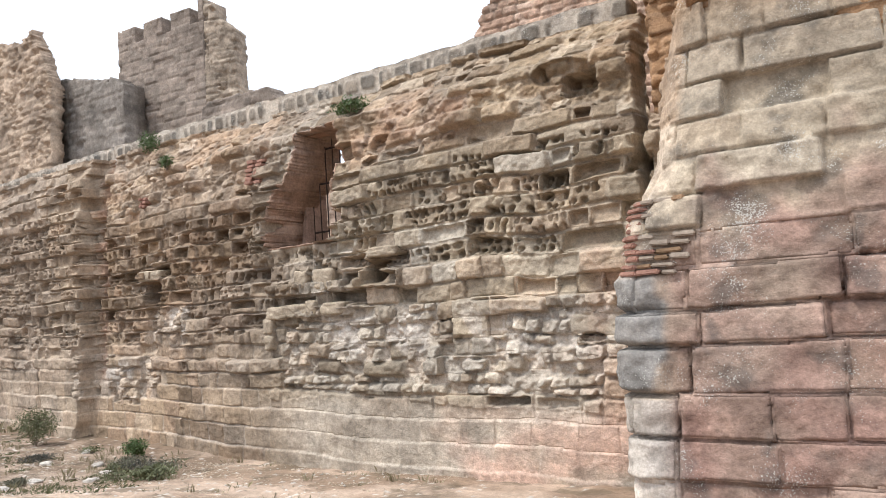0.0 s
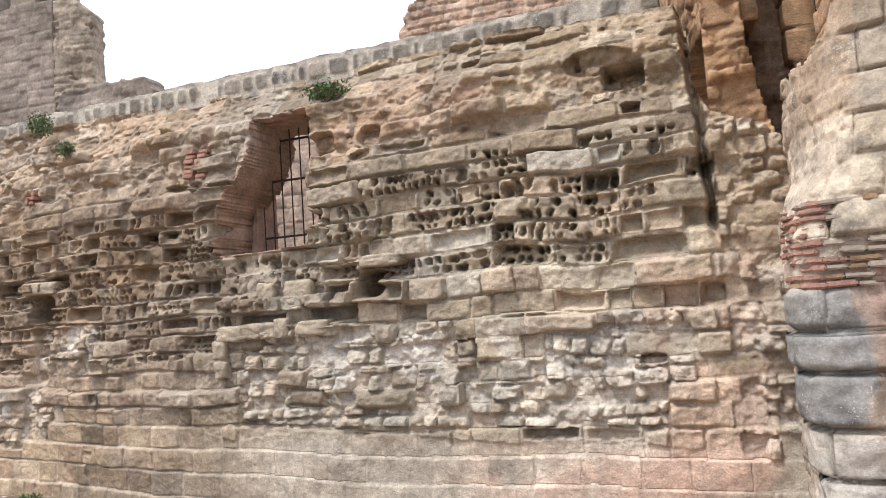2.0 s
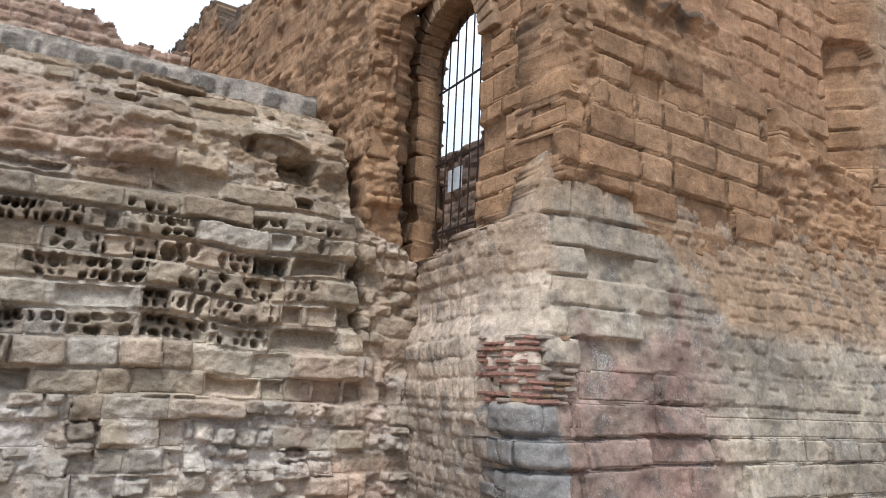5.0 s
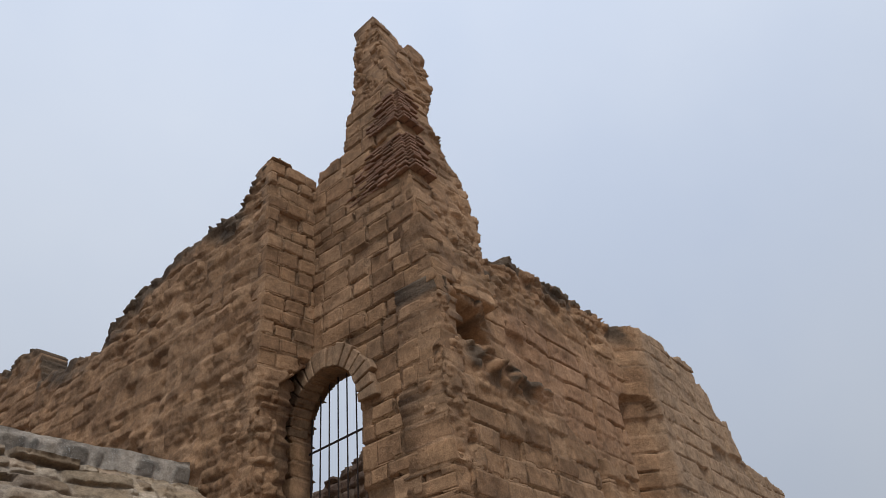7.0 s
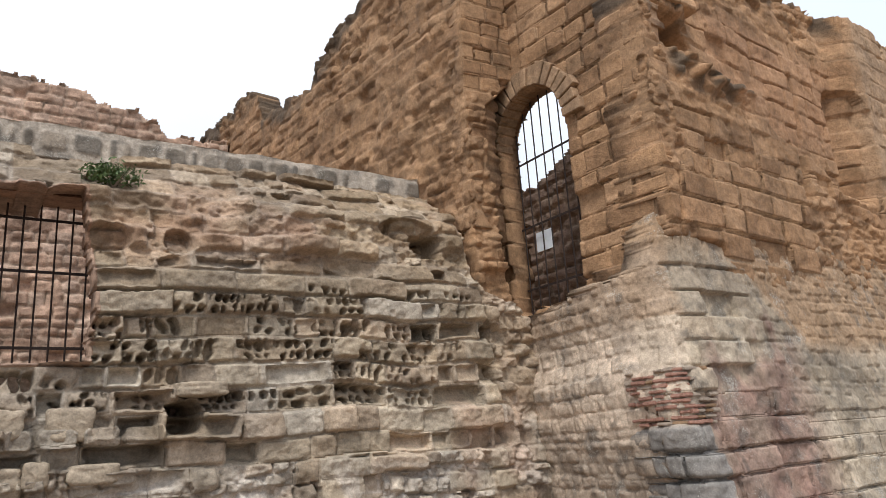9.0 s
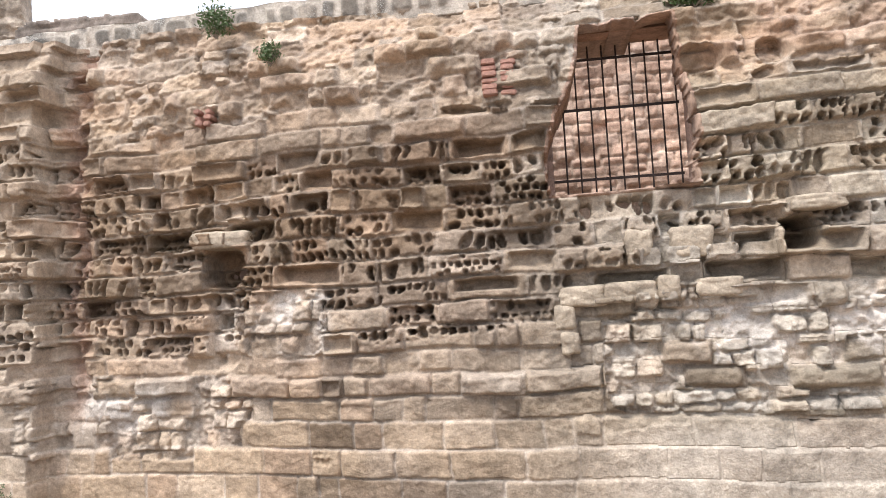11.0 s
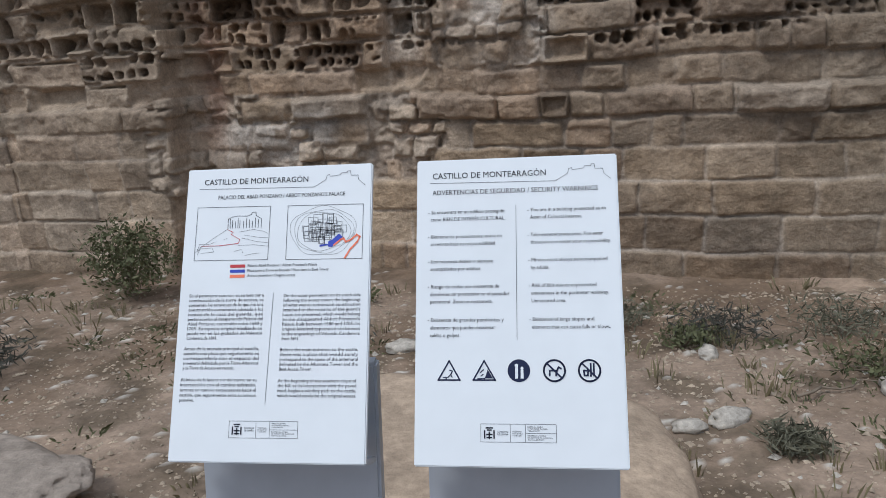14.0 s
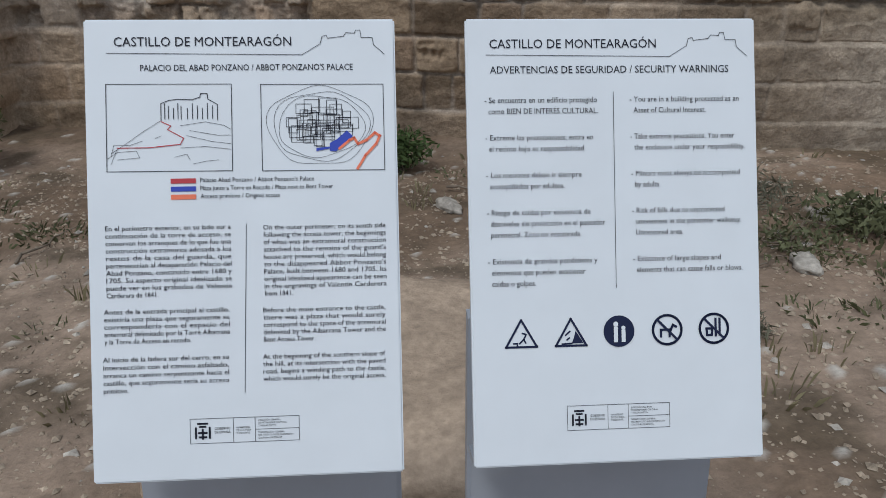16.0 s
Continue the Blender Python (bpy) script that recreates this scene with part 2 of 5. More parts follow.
def quads(name, verts, faces, cols, material, parent=None, label=""):
    me = bpy.data.meshes.new(name)
    me.vertices.add(len(verts))
    me.vertices.foreach_set("co", np.ascontiguousarray(verts, dtype=np.float32).ravel())
    me.loops.add(faces.size)
    me.loops.foreach_set("vertex_index", np.ascontiguousarray(faces, dtype=np.int32).ravel())
    me.polygons.add(len(faces))
    me.polygons.foreach_set("loop_start", np.arange(0, faces.size, faces.shape[1], dtype=np.int32))
    me.polygons.foreach_set("use_smooth", np.ones(len(faces), dtype=bool))
    at = me.color_attributes.new("tone", "FLOAT_COLOR", "POINT")
    at.data.foreach_set("color", np.concatenate([cols, np.ones((len(cols), 1))], 1).astype(np.float32).ravel())
    me.update(calc_edges=True)
    me.validate()
    me.materials.append(material)
    ob = new(name, me)
    if parent:
        ob.parent = parent
    if label:
        tagged(ob, label)
    return ob


def part(name, bm, material, parent=None, label="", smooth=False):
    me = bpy.data.meshes.new(name)
    if smooth:
        for f in bm.faces:
            f.smooth = True
    bm.to_mesh(me)
    bm.free()
    me.materials.append(material)
    ob = new(name, me)
    if parent:
        ob.parent = parent
    if label:
        tagged(ob, label)
    return ob


def block(x0, x1, y0, y1, z0, z1, bevel=0.0, m=None):
    bm = bmesh.new()
    bmesh.ops.create_cube(bm, size=1)
    bmesh.ops.transform(bm, matrix=Matrix.Translation(((x0 + x1) / 2, (y0 + y1) / 2, (z0 + z1) / 2)) @ Matrix.Diagonal((x1 - x0, y1 - y0, z1 - z0, 1)), verts=bm.verts)
    if bevel:
        bmesh.ops.bevel(bm, geom=bm.edges[:], offset=bevel, segments=2, affect="EDGES")
    if m:
        bmesh.ops.transform(bm, matrix=m, verts=bm.verts)
    return bm


def palette(n, seed, colours, weights, spread=0.12):
    """n stone colours drawn from a few base colours, each a little lighter or darker."""
    rng = np.random.RandomState(seed)
    c = np.array(colours)[rng.choice(len(colours), n, p=np.array(weights) / sum(weights))]
    return c * (1 + spread * rng.randn(n, 1)).clip(0.6, 1.5)


SAND = [(0.36, 0.29, 0.205), (0.42, 0.35, 0.26), (0.31, 0.24, 0.165), (0.4, 0.31, 0.22), (0.44, 0.38, 0.3)]
BROWN = [(0.31, 0.182, 0.095), (0.21, 0.12, 0.063), (0.345, 0.212, 0.118), (0.25, 0.144, 0.076)]
LIME, PINK = np.array((0.52, 0.46, 0.395)), np.array((0.4, 0.25, 0.185))

# ---- the ground: one sheet, sloping down from the path to the foot of the wall ----
def face_y(x, z):
    """The curtain wall's face: its line in plan, its batter and the worn-back top."""
    y = np.interp(-x, [1, 3, 5, 7.5, 10.4, 12.7, 14.3, 17.4, 22, 45], [8.8, 8.72, 8.72, 8.88, 9.2, 9.6, 9.92, 10.25, 10.6, 12.4])
    k = np.interp(-x, [10, 14.5], [1.0, 0.35])
    return y + k * np.interp(z, [-3, 0, 4.5, 5.7, 6.5, 7], [-0.1, 0, 0.4, 0.75, 1.62, 1.8])


def ground_z(x, y):
    path = np.interp(x, [-40, -18, -13.5, -11.5, -10, -8, -4.5, -2, 1, 6, 30], [-0.5, -0.3, -0.1, 0.15, 0.4, 0.72, 0.5, 0.52, 0.4, 0.35, 0.3])
    foot = np.interp(x, [-40, -12, -8, -3, 6], [-0.85, -0.95, -0.9, -0.75, -0.5])
    t = np.clip((y - 0.8) / 8.2, 0, 1)
    s = np.interp(t, [0, 0.3, 0.6, 1.0], [0, 0.4, 0.74, 1.0])
    g = path * (1 - s) + foot * s
    far = np.hypot(x + 8, y - 4)
    return g - 0.0 + 0.05 * fbm(x * 0.5, y * 0.5, 4) + 0.03 * fbm(x * 2.5, y * 2.5, 4) * (far < 40) + 0.022 * fbm(x * 8, y * 8, 4) * (far < 40) - 0.08 * np.maximum(far - 45, 0) ** 0.9


def spread(lo, hi, stepc, far):
    mid = np.arange(lo, hi, stepc)
    out, d = [], stepc
    p = 0
    while p < far:
        d *= 1.25
        p += d
        out.append(p)
    out = np.array(out)
    return np.concatenate([lo - out[::-1], mid, hi + out])


gx, gy = spread(-24, 4, 0.05, 1500), spread(-3, 11, 0.05, 1500)
GX, GY = np.meshgrid(gx, gy)
GZ = ground_z(GX, GY)
# pebbly clods
f1, f2, cl = worley(GX * 7 + 40, GY * 7 + 40)
GZ = GZ + np.where((np.abs(GX + 10) < 15) & (np.abs(GY - 4) < 9), 0.022 * (1 - step(0.1, 0.32, f1)) * (cl > 0.55), 0)
mixn = step(-0.25, 0.35, fbm(GX * 0.8 + 9, GY * 0.8, 5))[..., None]
mix2 = step(0.05, 0.4, fbm(GX * 2.2 + 50, GY * 2.2 + 9, 5))[..., None]
gcol = np.array((0.235, 0.178, 0.13)) * (1 - mixn) + np.array((0.39, 0.315, 0.25)) * mixn
gcol = gcol * (1 - 0.7 * mix2) + np.array((0.12, 0.098, 0.068)) * 0.7 * mix2
peb = ((cl > 0.9) & (f1 < 0.22) & (np.abs(GX + 10) < 14) & (np.abs(GY - 4) < 7))[..., None]
gcol = gcol * np.array((1.04, 0.96, 0.89))
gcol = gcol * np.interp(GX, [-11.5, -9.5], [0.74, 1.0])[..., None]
gcol = np.where(peb, np.array((0.5, 0.46, 0.4)), gcol)
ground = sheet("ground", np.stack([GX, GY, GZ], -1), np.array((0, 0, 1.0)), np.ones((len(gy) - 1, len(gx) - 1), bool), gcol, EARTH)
tagged(ground, "dry stony brown earth strewn with pebbles", "ground", kind="structure")

# ---- the curtain wall ----
STEPX = 0.019
ux = np.arange(-20.0, -0.95, STEPX)
vz = np.arange(-1.5, 6.56, STEPX)
UX, VZ = np.meshgrid(ux, vz)
ROWS_Z = [-1.6, -1.02, -0.66, -0.26, 0.12, 0.5, 0.83, 1.12, 1.42, 1.75, 2.05, 2.36, 2.7, 3.02, 3.33, 3.66, 3.96, 4.27, 4.58, 4.9, 5.2, 5.5, 5.8, 6.1, 6.4, 6.8]


def even(z0, z1, h, seed, var=0.25):
    rng = np.random.RandomState(seed)
    out = [z0]
    while out[-1] < z1:
        out.append(out[-1] + h * (1 + var * (rng.rand() - 0.5) * 2))
    return out


def curtain(U, V, seed, cell=6.5):
    """Relief and colour of the old curtain wall."""
    sway = V + np.interp(V, [0, 1.2], [0.3, 1.0]) * np.interp(-U, [9, 11], [0.17, 0.13]) * fbm(U * 0.45 + seed, V * 0.4, 3) + 0.02 * fbm(U * 2.2, V * 2, 2)
    sid, d, lu, lv, n, row, wid, hgt = courses(U, sway, ROWS_Z, (0.28, 1.1), seed, 0.035)
    rng = np.random.RandomState(seed + 1)
    R = rng.rand(n, 8)
    east = np.interp(-U, [9, 11], [0.0, 1.0])
    low = 1 - step(0.1 + 0.45 * east, 0.55 + 0.45 * east, V + 0.25 * fbm(U * 0.7, V * 0.3, 3))
    lowc = low
    low = low * np.interp(-U, [8.5, 10.5], [1.0, 0.72])
    rubble = np.clip(box(U, V, -1.95, -0.8, 0.1, 6, 0.2) + box(U, V, -9.4, -2.4, 0.55, 2.0, 0.3) + box(U, V, -18, -14.3, -0.05, 1.2, 0.25) + step(4.5, 5.0, V + 0.5 * fbm(U * 0.6, 3 + 0 * V, 3)) * (U > -17) + box(U, V, -14.4, -13.2, 1.4, 2.3, 0.15), 0, 1)
    comb = np.clip(box(U, V, -36, -9.9, 1.6, np.interp(-U, [17, 18.5], [4.15, 5.1]), 0.25) + box(U, V, -8.1, -2.2, 2.75, 4.45, 0.2) * 1.0 + box(U, V, -9.9, -8, 2.0, 3.2, 0.2) * 0.4, 0, 1) * (1 - low)
    rub = (rubble > 0.5)
    # joints: bed joints worn deep, upright joints tight
    wide = 0.008 + 0.012 * R[sid, 0] * (1 - low)
    soft = 0.014 + 0.04 * R[sid, 1] * (1 - low) + 0.03 * rub
    prof = step(wide * 0.5, wide * 0.5 + soft, d + 0.014 * fbm(U * 9, V * 9, 3))
    # stretches where mortar or crust has sealed the joints
    seal = step(-0.05, 0.25, fbm(U * 1.1 + 31, V * 1.6 + seed, 4)) * (1 - comb) * (V < 4.5)
    prof = np.maximum(prof, 0.85 * seal * (1 - 0.25 * np.interp(-U, [9, 11], [0.0, 1.0])))
    worn = np.maximum(comb, 0.35)
    deep = (0.002 + 0.03 * east) * low + (0.05 + 0.07 * worn * (np.abs(lv) > 0.8) + 0.07 * fbm(U * 0.8, V * 0.8, 2)) * (1 - low)
    off = (R[sid, 2] - 0.5) * np.where(low > 0.5, 0.005 + 0.035 * east, np.interp(V, [0.6, 2.2], [0.1, 0.2])) + 0.03 * (R[sid, 3] - 0.5) * lu + 0.015 * lv
    shelf = (0.05 * np.sin(row * 2.4) + 0.08 * (fbm(row * 0.37 + 0 * U, U * 0.35, 2))) * (1 - low)
    h = prof * (off + shelf) - (1 - prof) * deep
    # hollowed faces with a standing rim, deepest under the upper edge
    pan = ((R[sid, 4] < np.interp(V, [1.3, 2.2], [0.1, 0.4])) & (low < 0.3) & ~rub)
    pe = 1 - step(0.5, 0.9, np.maximum(np.abs(lu) ** 1.7, np.abs(lv - 0.05) * 1.05) + 0.3 * fbm(U * 3, V * 3, 3))
    h = h - pan * pe * (0.05 + 0.25 * R[sid, 5] ** 1.5) * prof * (1 + 0.45 * lv)
    # honeycomb weathering: rows of tall cells between thin walls, framed by each stone's rim
    pitch = (0.1 + 0.09 * R[sid, 6]) * 6.5 / cell
    ncol, nrow = np.maximum(1, np.round(wid / pitch)), np.clip(np.round(hgt / (pitch * (1.0 + 0.7 * R[sid, 3]))), 1, 3)
    cv = (lv + 1) / 2 * nrow + 0.35 * fbm(U * 3, V * 4, 3)
    j = np.floor(cv)
    cu = (lu + 1) / 2 * ncol + 0.5 * (j % 2) * (nrow > 1) + 0.8 * fbm(U * 2.6 + 9, V * 3, 3)
    i = np.floor(cu)
    ki, kj = (i + sid * 7).astype(int) & 255, (j + sid * 13).astype(int) & 255
    c, c2, c3 = TAB[ki, kj], TAB2[ki, kj], TAB3[ki, kj]
    fu, fv = cu - i - 0.5 + 0.16 * (c2 - 0.5), cv - j - 0.5 + 0.16 * (c3 - 0.5)
    e = np.abs(fu / (0.27 + 0.16 * c3)) ** 2.6 + np.abs(fv / (0.26 + 0.17 * c2)) ** 2.6 + 0.7 * fbm(U * 11, V * 11, 3)
    hole = (1 - step(0.6, 1.3, e)) * (c > 0.2)
    is_comb = step(0.3, 0.5, comb + 0.6 * fbm(U * 0.9 + 5, V * 1.3, 3)) * (R[sid, 7] > 0.3) * (1 - low)
    h = h - is_comb * hole * prof * (0.11 + 0.17 * c3) * np.sqrt(pitch / 0.14) * (1 + fbm(U * 1.3, V * 1.7 + 3, 3)).clip(0.3, 1.6)
    # rubble core and crumbling mortar
    sid2, d2, lu2, lv2, n2 = courses(U, V, even(-1.7, 7.4, 0.23, seed + 60, 0.4), (0.18, 0.5), seed + 61, 0.12)[:5]
    R2 = np.random.RandomState(seed + 62).rand(n2, 3)
    there = R2[sid2, 0] > np.where(V > 4.4, 0.68, 0.4)
    gc = R2[sid2, 1]
    lump = step(0.006, 0.035, d2 + 0.02 * fbm(U * 12, V * 12, 3)) * there * np.where(V > 4.4, 0.7, 1.0) * (0.05 + 0.11 * gc + 0.03 * (R2[sid2, 2] - 0.5) * lu2 - 0.015 * lv2) - 0.05
    crumb = 0.06 * fbm(U * 8, V * 10, 5) + 0.05 * fbm(U * 2.4, V * 3, 4) - 0.07 * np.abs(fbm(U * 5 + 2, V * 6, 3))
    loose = rub & (R[sid, 6] < np.where(V > 4.5, 0.5, 0.6))
    h = np.where(loose, lump + crumb - 0.04, h)
    h = h + 0.07 * fbm(U * 0.9, V * 1.2, 4) + (0.035 * fbm(U * 6, V * 8, 4) + 0.016 * fbm(U * 15, V * 17, 2)) * (1 - 0.7 * low)
    ledge = step(4.6, 5.1, V) * (U > -17)
    h = h + ledge * (0.14 * fbm(U * 1.1 + 4, V * 1.7, 4) + 0.09 * np.abs(fbm(U * 3.1, V * 3.7, 4)) + 0.03 * fbm(U * 11, V * 12, 2))
    # colour
    cols = palette(n, seed + 2, SAND, (4, 2, 3, 3, 1), 0.17)[sid]
    lowk = (low * 0.7 * (1 - east))[..., None]
    cols = cols * (1 - lowk) + lowk * np.array((0.56, 0.48, 0.385)) * (1 + 0.25 * fbm(U * 0.8, V * 1.1, 4))[..., None]
    small = palette(n2, seed + 63, SAND, (3, 3, 2, 2, 3), 0.15)[sid2]
    cols = np.where((loose & there)[..., None], small, cols)
    grey = step(-0.1, 0.4, fbm(U * 0.5 + 7, V * 0.8, 4))[..., None]
    cols = cols * (1 - 0.35 * grey) + 0.35 * grey * np.array((0.4, 0.355, 0.3))
    pink = np.clip(box(U, V, -5.6, -1.5, -2, 0.15, 0.35) + 0.5 * box(U, V, -2.9, -1.5, 0, 2.8, 0.3) + 0.55 * box(U, V, -8, -5, 4.9, 5.9, 0.4), 0, 1) * step(-0.35, 0.15, fbm(U * 0.9, V * 1.4, 3))
    cols = cols * (1 - 0.6 * pink[..., None]) + 0.6 * pink[..., None] * np.array((0.68, 0.42, 0.315))
    head = (step(4.2, 5.0, V) * (U > -9))[..., None]
    cols = cols * (1 - head * np.array((0.17, 0.24, 0.32)))
    warm = np.interp(-U, [8.5, 11], [0.0, 1.0])[..., None]
    cols = cols * (1 - warm * (np.array((0.01, 0.1, 0.16)) + 0.06 * step(1.2, 2.6, V)[..., None]))
    patina = (warm[..., 0] * step(1.3, 2.6, V + 0.8 * fbm(U * 0.6, V * 0.9, 3)) * (1 - 0.8 * step(4.3, 5.0, V)) * (0.75 + 0.6 * fbm(U * 0.8 + 2, V * 1.1, 4)).clip(0.2, 1))[..., None]
    cols = cols * 0.93 * (1 - patina * np.array((0.26, 0.29, 0.32)))
    cols = cols * (1 - 0.17 * box(U, V, -10.5, -5.0, -2, 7, 1.2) - 0.17 * box(U, V, -14, -9.5, -2, 5, 0.8))[..., None]
    lime = np.clip((1 - prof) * ((0.4 * east - 0.05) * lowc + 0.15), 0, 1)
    white = np.clip(box(U, V, -8.3, -5.9, 1.15, 1.85, 0.2) + box(U, V, -5.2, -2.6, 1.0, 1.9, 0.3) * 0.7 + box(U, V, -13.9, -13.1, 1.4, 2.3, 0.15) + box(U, V, -17.2, -15.6, 0.4, 1.0, 0.2), 0, 1)
    lime = np.maximum(lime, np.clip(loose * 0.35 + white * 1.1 * step(-0.3, 0.1, fbm(U * 1.7 + 3, V * 2.5, 4)), 0, 1) * (1 - 0.6 * there * (lump > 0)) * (V < 2.5))
    cols = cols * (1 - lime[..., None] * 0.8) + lime[..., None] * 0.8 * LIME
    return h, cols, np.where(prof > 0.25, sid, -1), n


H, TONE, SID, NST = curtain(UX, VZ, 11)
# built-in features: u, v, half width, half height, depth (a hollow) or minus (a standing stone)
def hollow(u, v, a, b, deep, power=3.0):
    global H
    e = (np.abs((UX - u) / a) ** power + np.abs((VZ - v) / b) ** power + 0.25 * fbm(UX * 6, VZ * 6, 3))
    H = H - deep * (1 - step(0.75, 1.15, e))


hollow(-6.98, 2.63, 0.23, 0.2, 0.8)          # beam hole under the window
hollow(-14.75, 2.72, 0.33, 0.3, 0.75)       # big beam hole
hollow(-14.72, 1.85, 0.26, 0.6, 0.2)        # its worn channel
hollow(-3.02, 5.3, 0.3, 0.21, 0.5, 5)          # square niche
hollow(-3.35, 5.55, 0.5, 0.2, 0.14, 2)
hollow(-5.35, 6.02, 0.16, 0.08, 0.3)
hollow(-3.68, 5.62, 0.05, 0.1, 0.15)
hollow(-2.9, 1.36, 0.16, 0.07, 0.2)
hollow(-7.9, 5.0, 0.3, 0.22, 0.3, 2)
hollow(-7.0, 5.0, 0.2, 0.2, 0.22, 2)
for k in range(6):
    hollow(-9.75 + 0.46 * k, 2.44, 0.2, 0.12, -0.16, 5)
for k in range(5):
    hollow(-9.4 + 0.42 * k, 2.0, 0.19, 0.11, -0.12, 5)
hollow(-6.85, 2.95, 0.4, 0.1, -0.12, 6)
hollow(-14.75, 3.1, 0.45, 0.12, -0.12, 6)
# the crack between the old wall and its later end
crack = -2.02 - 0.05 * (VZ - 3.4) + 0.05 * fbm(VZ * 2.0, 0 * UX + 3, 3)
H = H - 0.45 * np.exp(-np.abs((UX - crack) / 0.055) ** 3) * step(2.7, 3.3, VZ) - 0.1 * step(-0.05, 0.05, UX - crack) * step(1.2, 3.0, VZ)
TONE = np.where(((UX > crack) & (VZ > 2.4))[..., None], 0.65 * TONE + 0.35 * np.array((0.38, 0.27, 0.18)), TONE)
# the pilaster strip where the wall turns
edge = 0.1 * fbm(VZ * 1.3, UX * 0.2, 3) + 0.22 * (TAB[(np.floor(VZ / 0.34 + 0.15 * fbm(UX, VZ, 2)).astype(int) + 40) & 255, 3] - 0.5)
H = H + 0.42 * (1 - step(-17.69, -17.61, UX + edge))
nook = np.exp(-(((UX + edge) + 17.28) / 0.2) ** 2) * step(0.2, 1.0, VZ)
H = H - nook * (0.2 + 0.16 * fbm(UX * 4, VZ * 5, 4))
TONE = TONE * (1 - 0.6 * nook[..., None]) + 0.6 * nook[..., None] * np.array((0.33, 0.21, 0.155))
chan = np.exp(-np.abs((UX + 14.72 + 0.05 * np.sin(5 * VZ)) / 0.24) ** 4 - np.abs((VZ - 1.85) / 0.5) ** 4)[..., None]
TONE = TONE * (1 - 0.8 * chan) + 0.8 * chan * np.array((0.5, 0.42, 0.34))
left = ((1 - step(-17.6, -17.3, UX + edge)) * 0.4)[..., None]
TONE = TONE * (1 - left) + left * np.where(VZ < 0.25 + 0.2 * fbm(UX, VZ, 3), 0.44, 0.34)[..., None] * np.array((1.0, 0.81, 0.61)) * (1 + 0.3 * fbm(UX * 2, VZ * 3, 4))[..., None]
H = H + 0.24 * np.exp(-((UX + 10.12) / 0.3) ** 2) * box(UX, VZ, -12, -9, 3.2, 4.9, 0.3)
KX, KZ = 0.5 * (UX[:-1, :-1] + UX[1:, 1:]), 0.5 * (VZ[:-1, :-1] + VZ[1:, 1:])
wob = 0.05 * fbm(KX * 2, KZ * 2, 2)
WIN = (KX + wob > np.interp(KZ, [3.3, 3.5, 4.4, 4.9, 5.3, 5.72], [-9.9, -9.97, -9.82, -9.55, -9.42, -9.36])) & (KX + wob < np.interp(KZ, [3.3, 3.8, 4.6, 5.72], [-8.1, -8.05, -8.1, -8.2])) & (KZ > 3.32) & (KZ < 5.68 + wob)
EDGE = (KX + wob * 1.5 > np.interp(KZ, [-1.5, 4.0, 4.3, 4.6, 5.2, 6.5], [-1.0, -1.0, -1.3, -1.95, -2.1, -2.2]))
KEEP = ~WIN & ~EDGE
P = np.stack([UX, face_y(UX, VZ) - H, VZ], -1)
P[..., 0] += 0.012 * fbm(UX * 7, VZ * 7, 3)
NRM = np.array((0, -1.0, 0))
# stones that stand out singly become pieces of their own
SC = SID[:-1, :-1]
SC = np.where((SID[1:, 1:] == SC) & (SID[1:, :-1] == SC) & (SID[:-1, 1:] == SC), SC, -1)
pick = []
for s in np.unique(SC[(KX > -9.8) & (KX < -2.3) & (KZ > 0.1) & (KZ < 5.2)]):
    if s >= 0:
        r, c = np.nonzero((SC == s) & KEEP)
        if len(r) > 120 and KEEP[max(r.min() - 4, 0) : r.max() + 5, max(c.min() - 4, 0) : c.max() + 5].all():
            pick.append((s, r.min(), r.max() + 1, c.min(), c.max() + 1))
pick = pick[:: max(1, len(pick) // 290)][:290]
chosen = np.isin(SC, [p[0] for p in pick])
RING = WIN.copy()
for dr in (-2, -1, 0, 1, 2):
    for dc in (-2, -1, 0, 1, 2):
        RING |= np.roll(np.roll(WIN, dr, 0), dc, 1)
RING &= ~WIN & ~chosen
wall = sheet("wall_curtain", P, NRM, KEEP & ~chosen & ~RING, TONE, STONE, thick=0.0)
tagged(wall, "weathered sandstone castle wall, honeycombed and crumbling", "wall", kind="structure")
SIDE = RING & (KX > -8.6)
sheet("window_reveal", P, NRM, SIDE, 0.45 * TONE + 0.55 * np.array((0.31, 0.18, 0.125)), STONE, wall, 0.4, "reddish rubble sides of the window opening")
sheet("window_reveal", P, NRM, RING & ~SIDE, 0.45 * TONE + 0.55 * np.array((0.31, 0.18, 0.125)), STONE, wall, 1.45, "reddish rubble sides of the window opening")
for s, r0, r1, c0, c1 in pick:
    sheet("stone", P[r0 : r1 + 1, c0 : c1 + 1], NRM, ((SC == s) & KEEP)[r0:r1, c0:c1], TONE[r0 : r1 + 1, c0 : c1 + 1], STONE, wall, thick=0.12)


def prism(name, outline, material, tone, label, category, kind="structure", parent=None):
    """A closed solid between two outlines of four corners each (front quad, back quad)."""
    v = np.array(outline, float)
    f = np.array([(0, 1, 2, 3), (7, 6, 5, 4), (0, 4, 5, 1), (1, 5, 6, 2), (2, 6, 7, 3), (3, 7, 4, 0)])
    ob = quads(name, v, f, np.tile(tone, (8, 1)), material, parent)
    ob.data.polygons.foreach_set("use_smooth", np.zeros(6, dtype=bool))
    return tagged(ob, label, category, kind=kind)


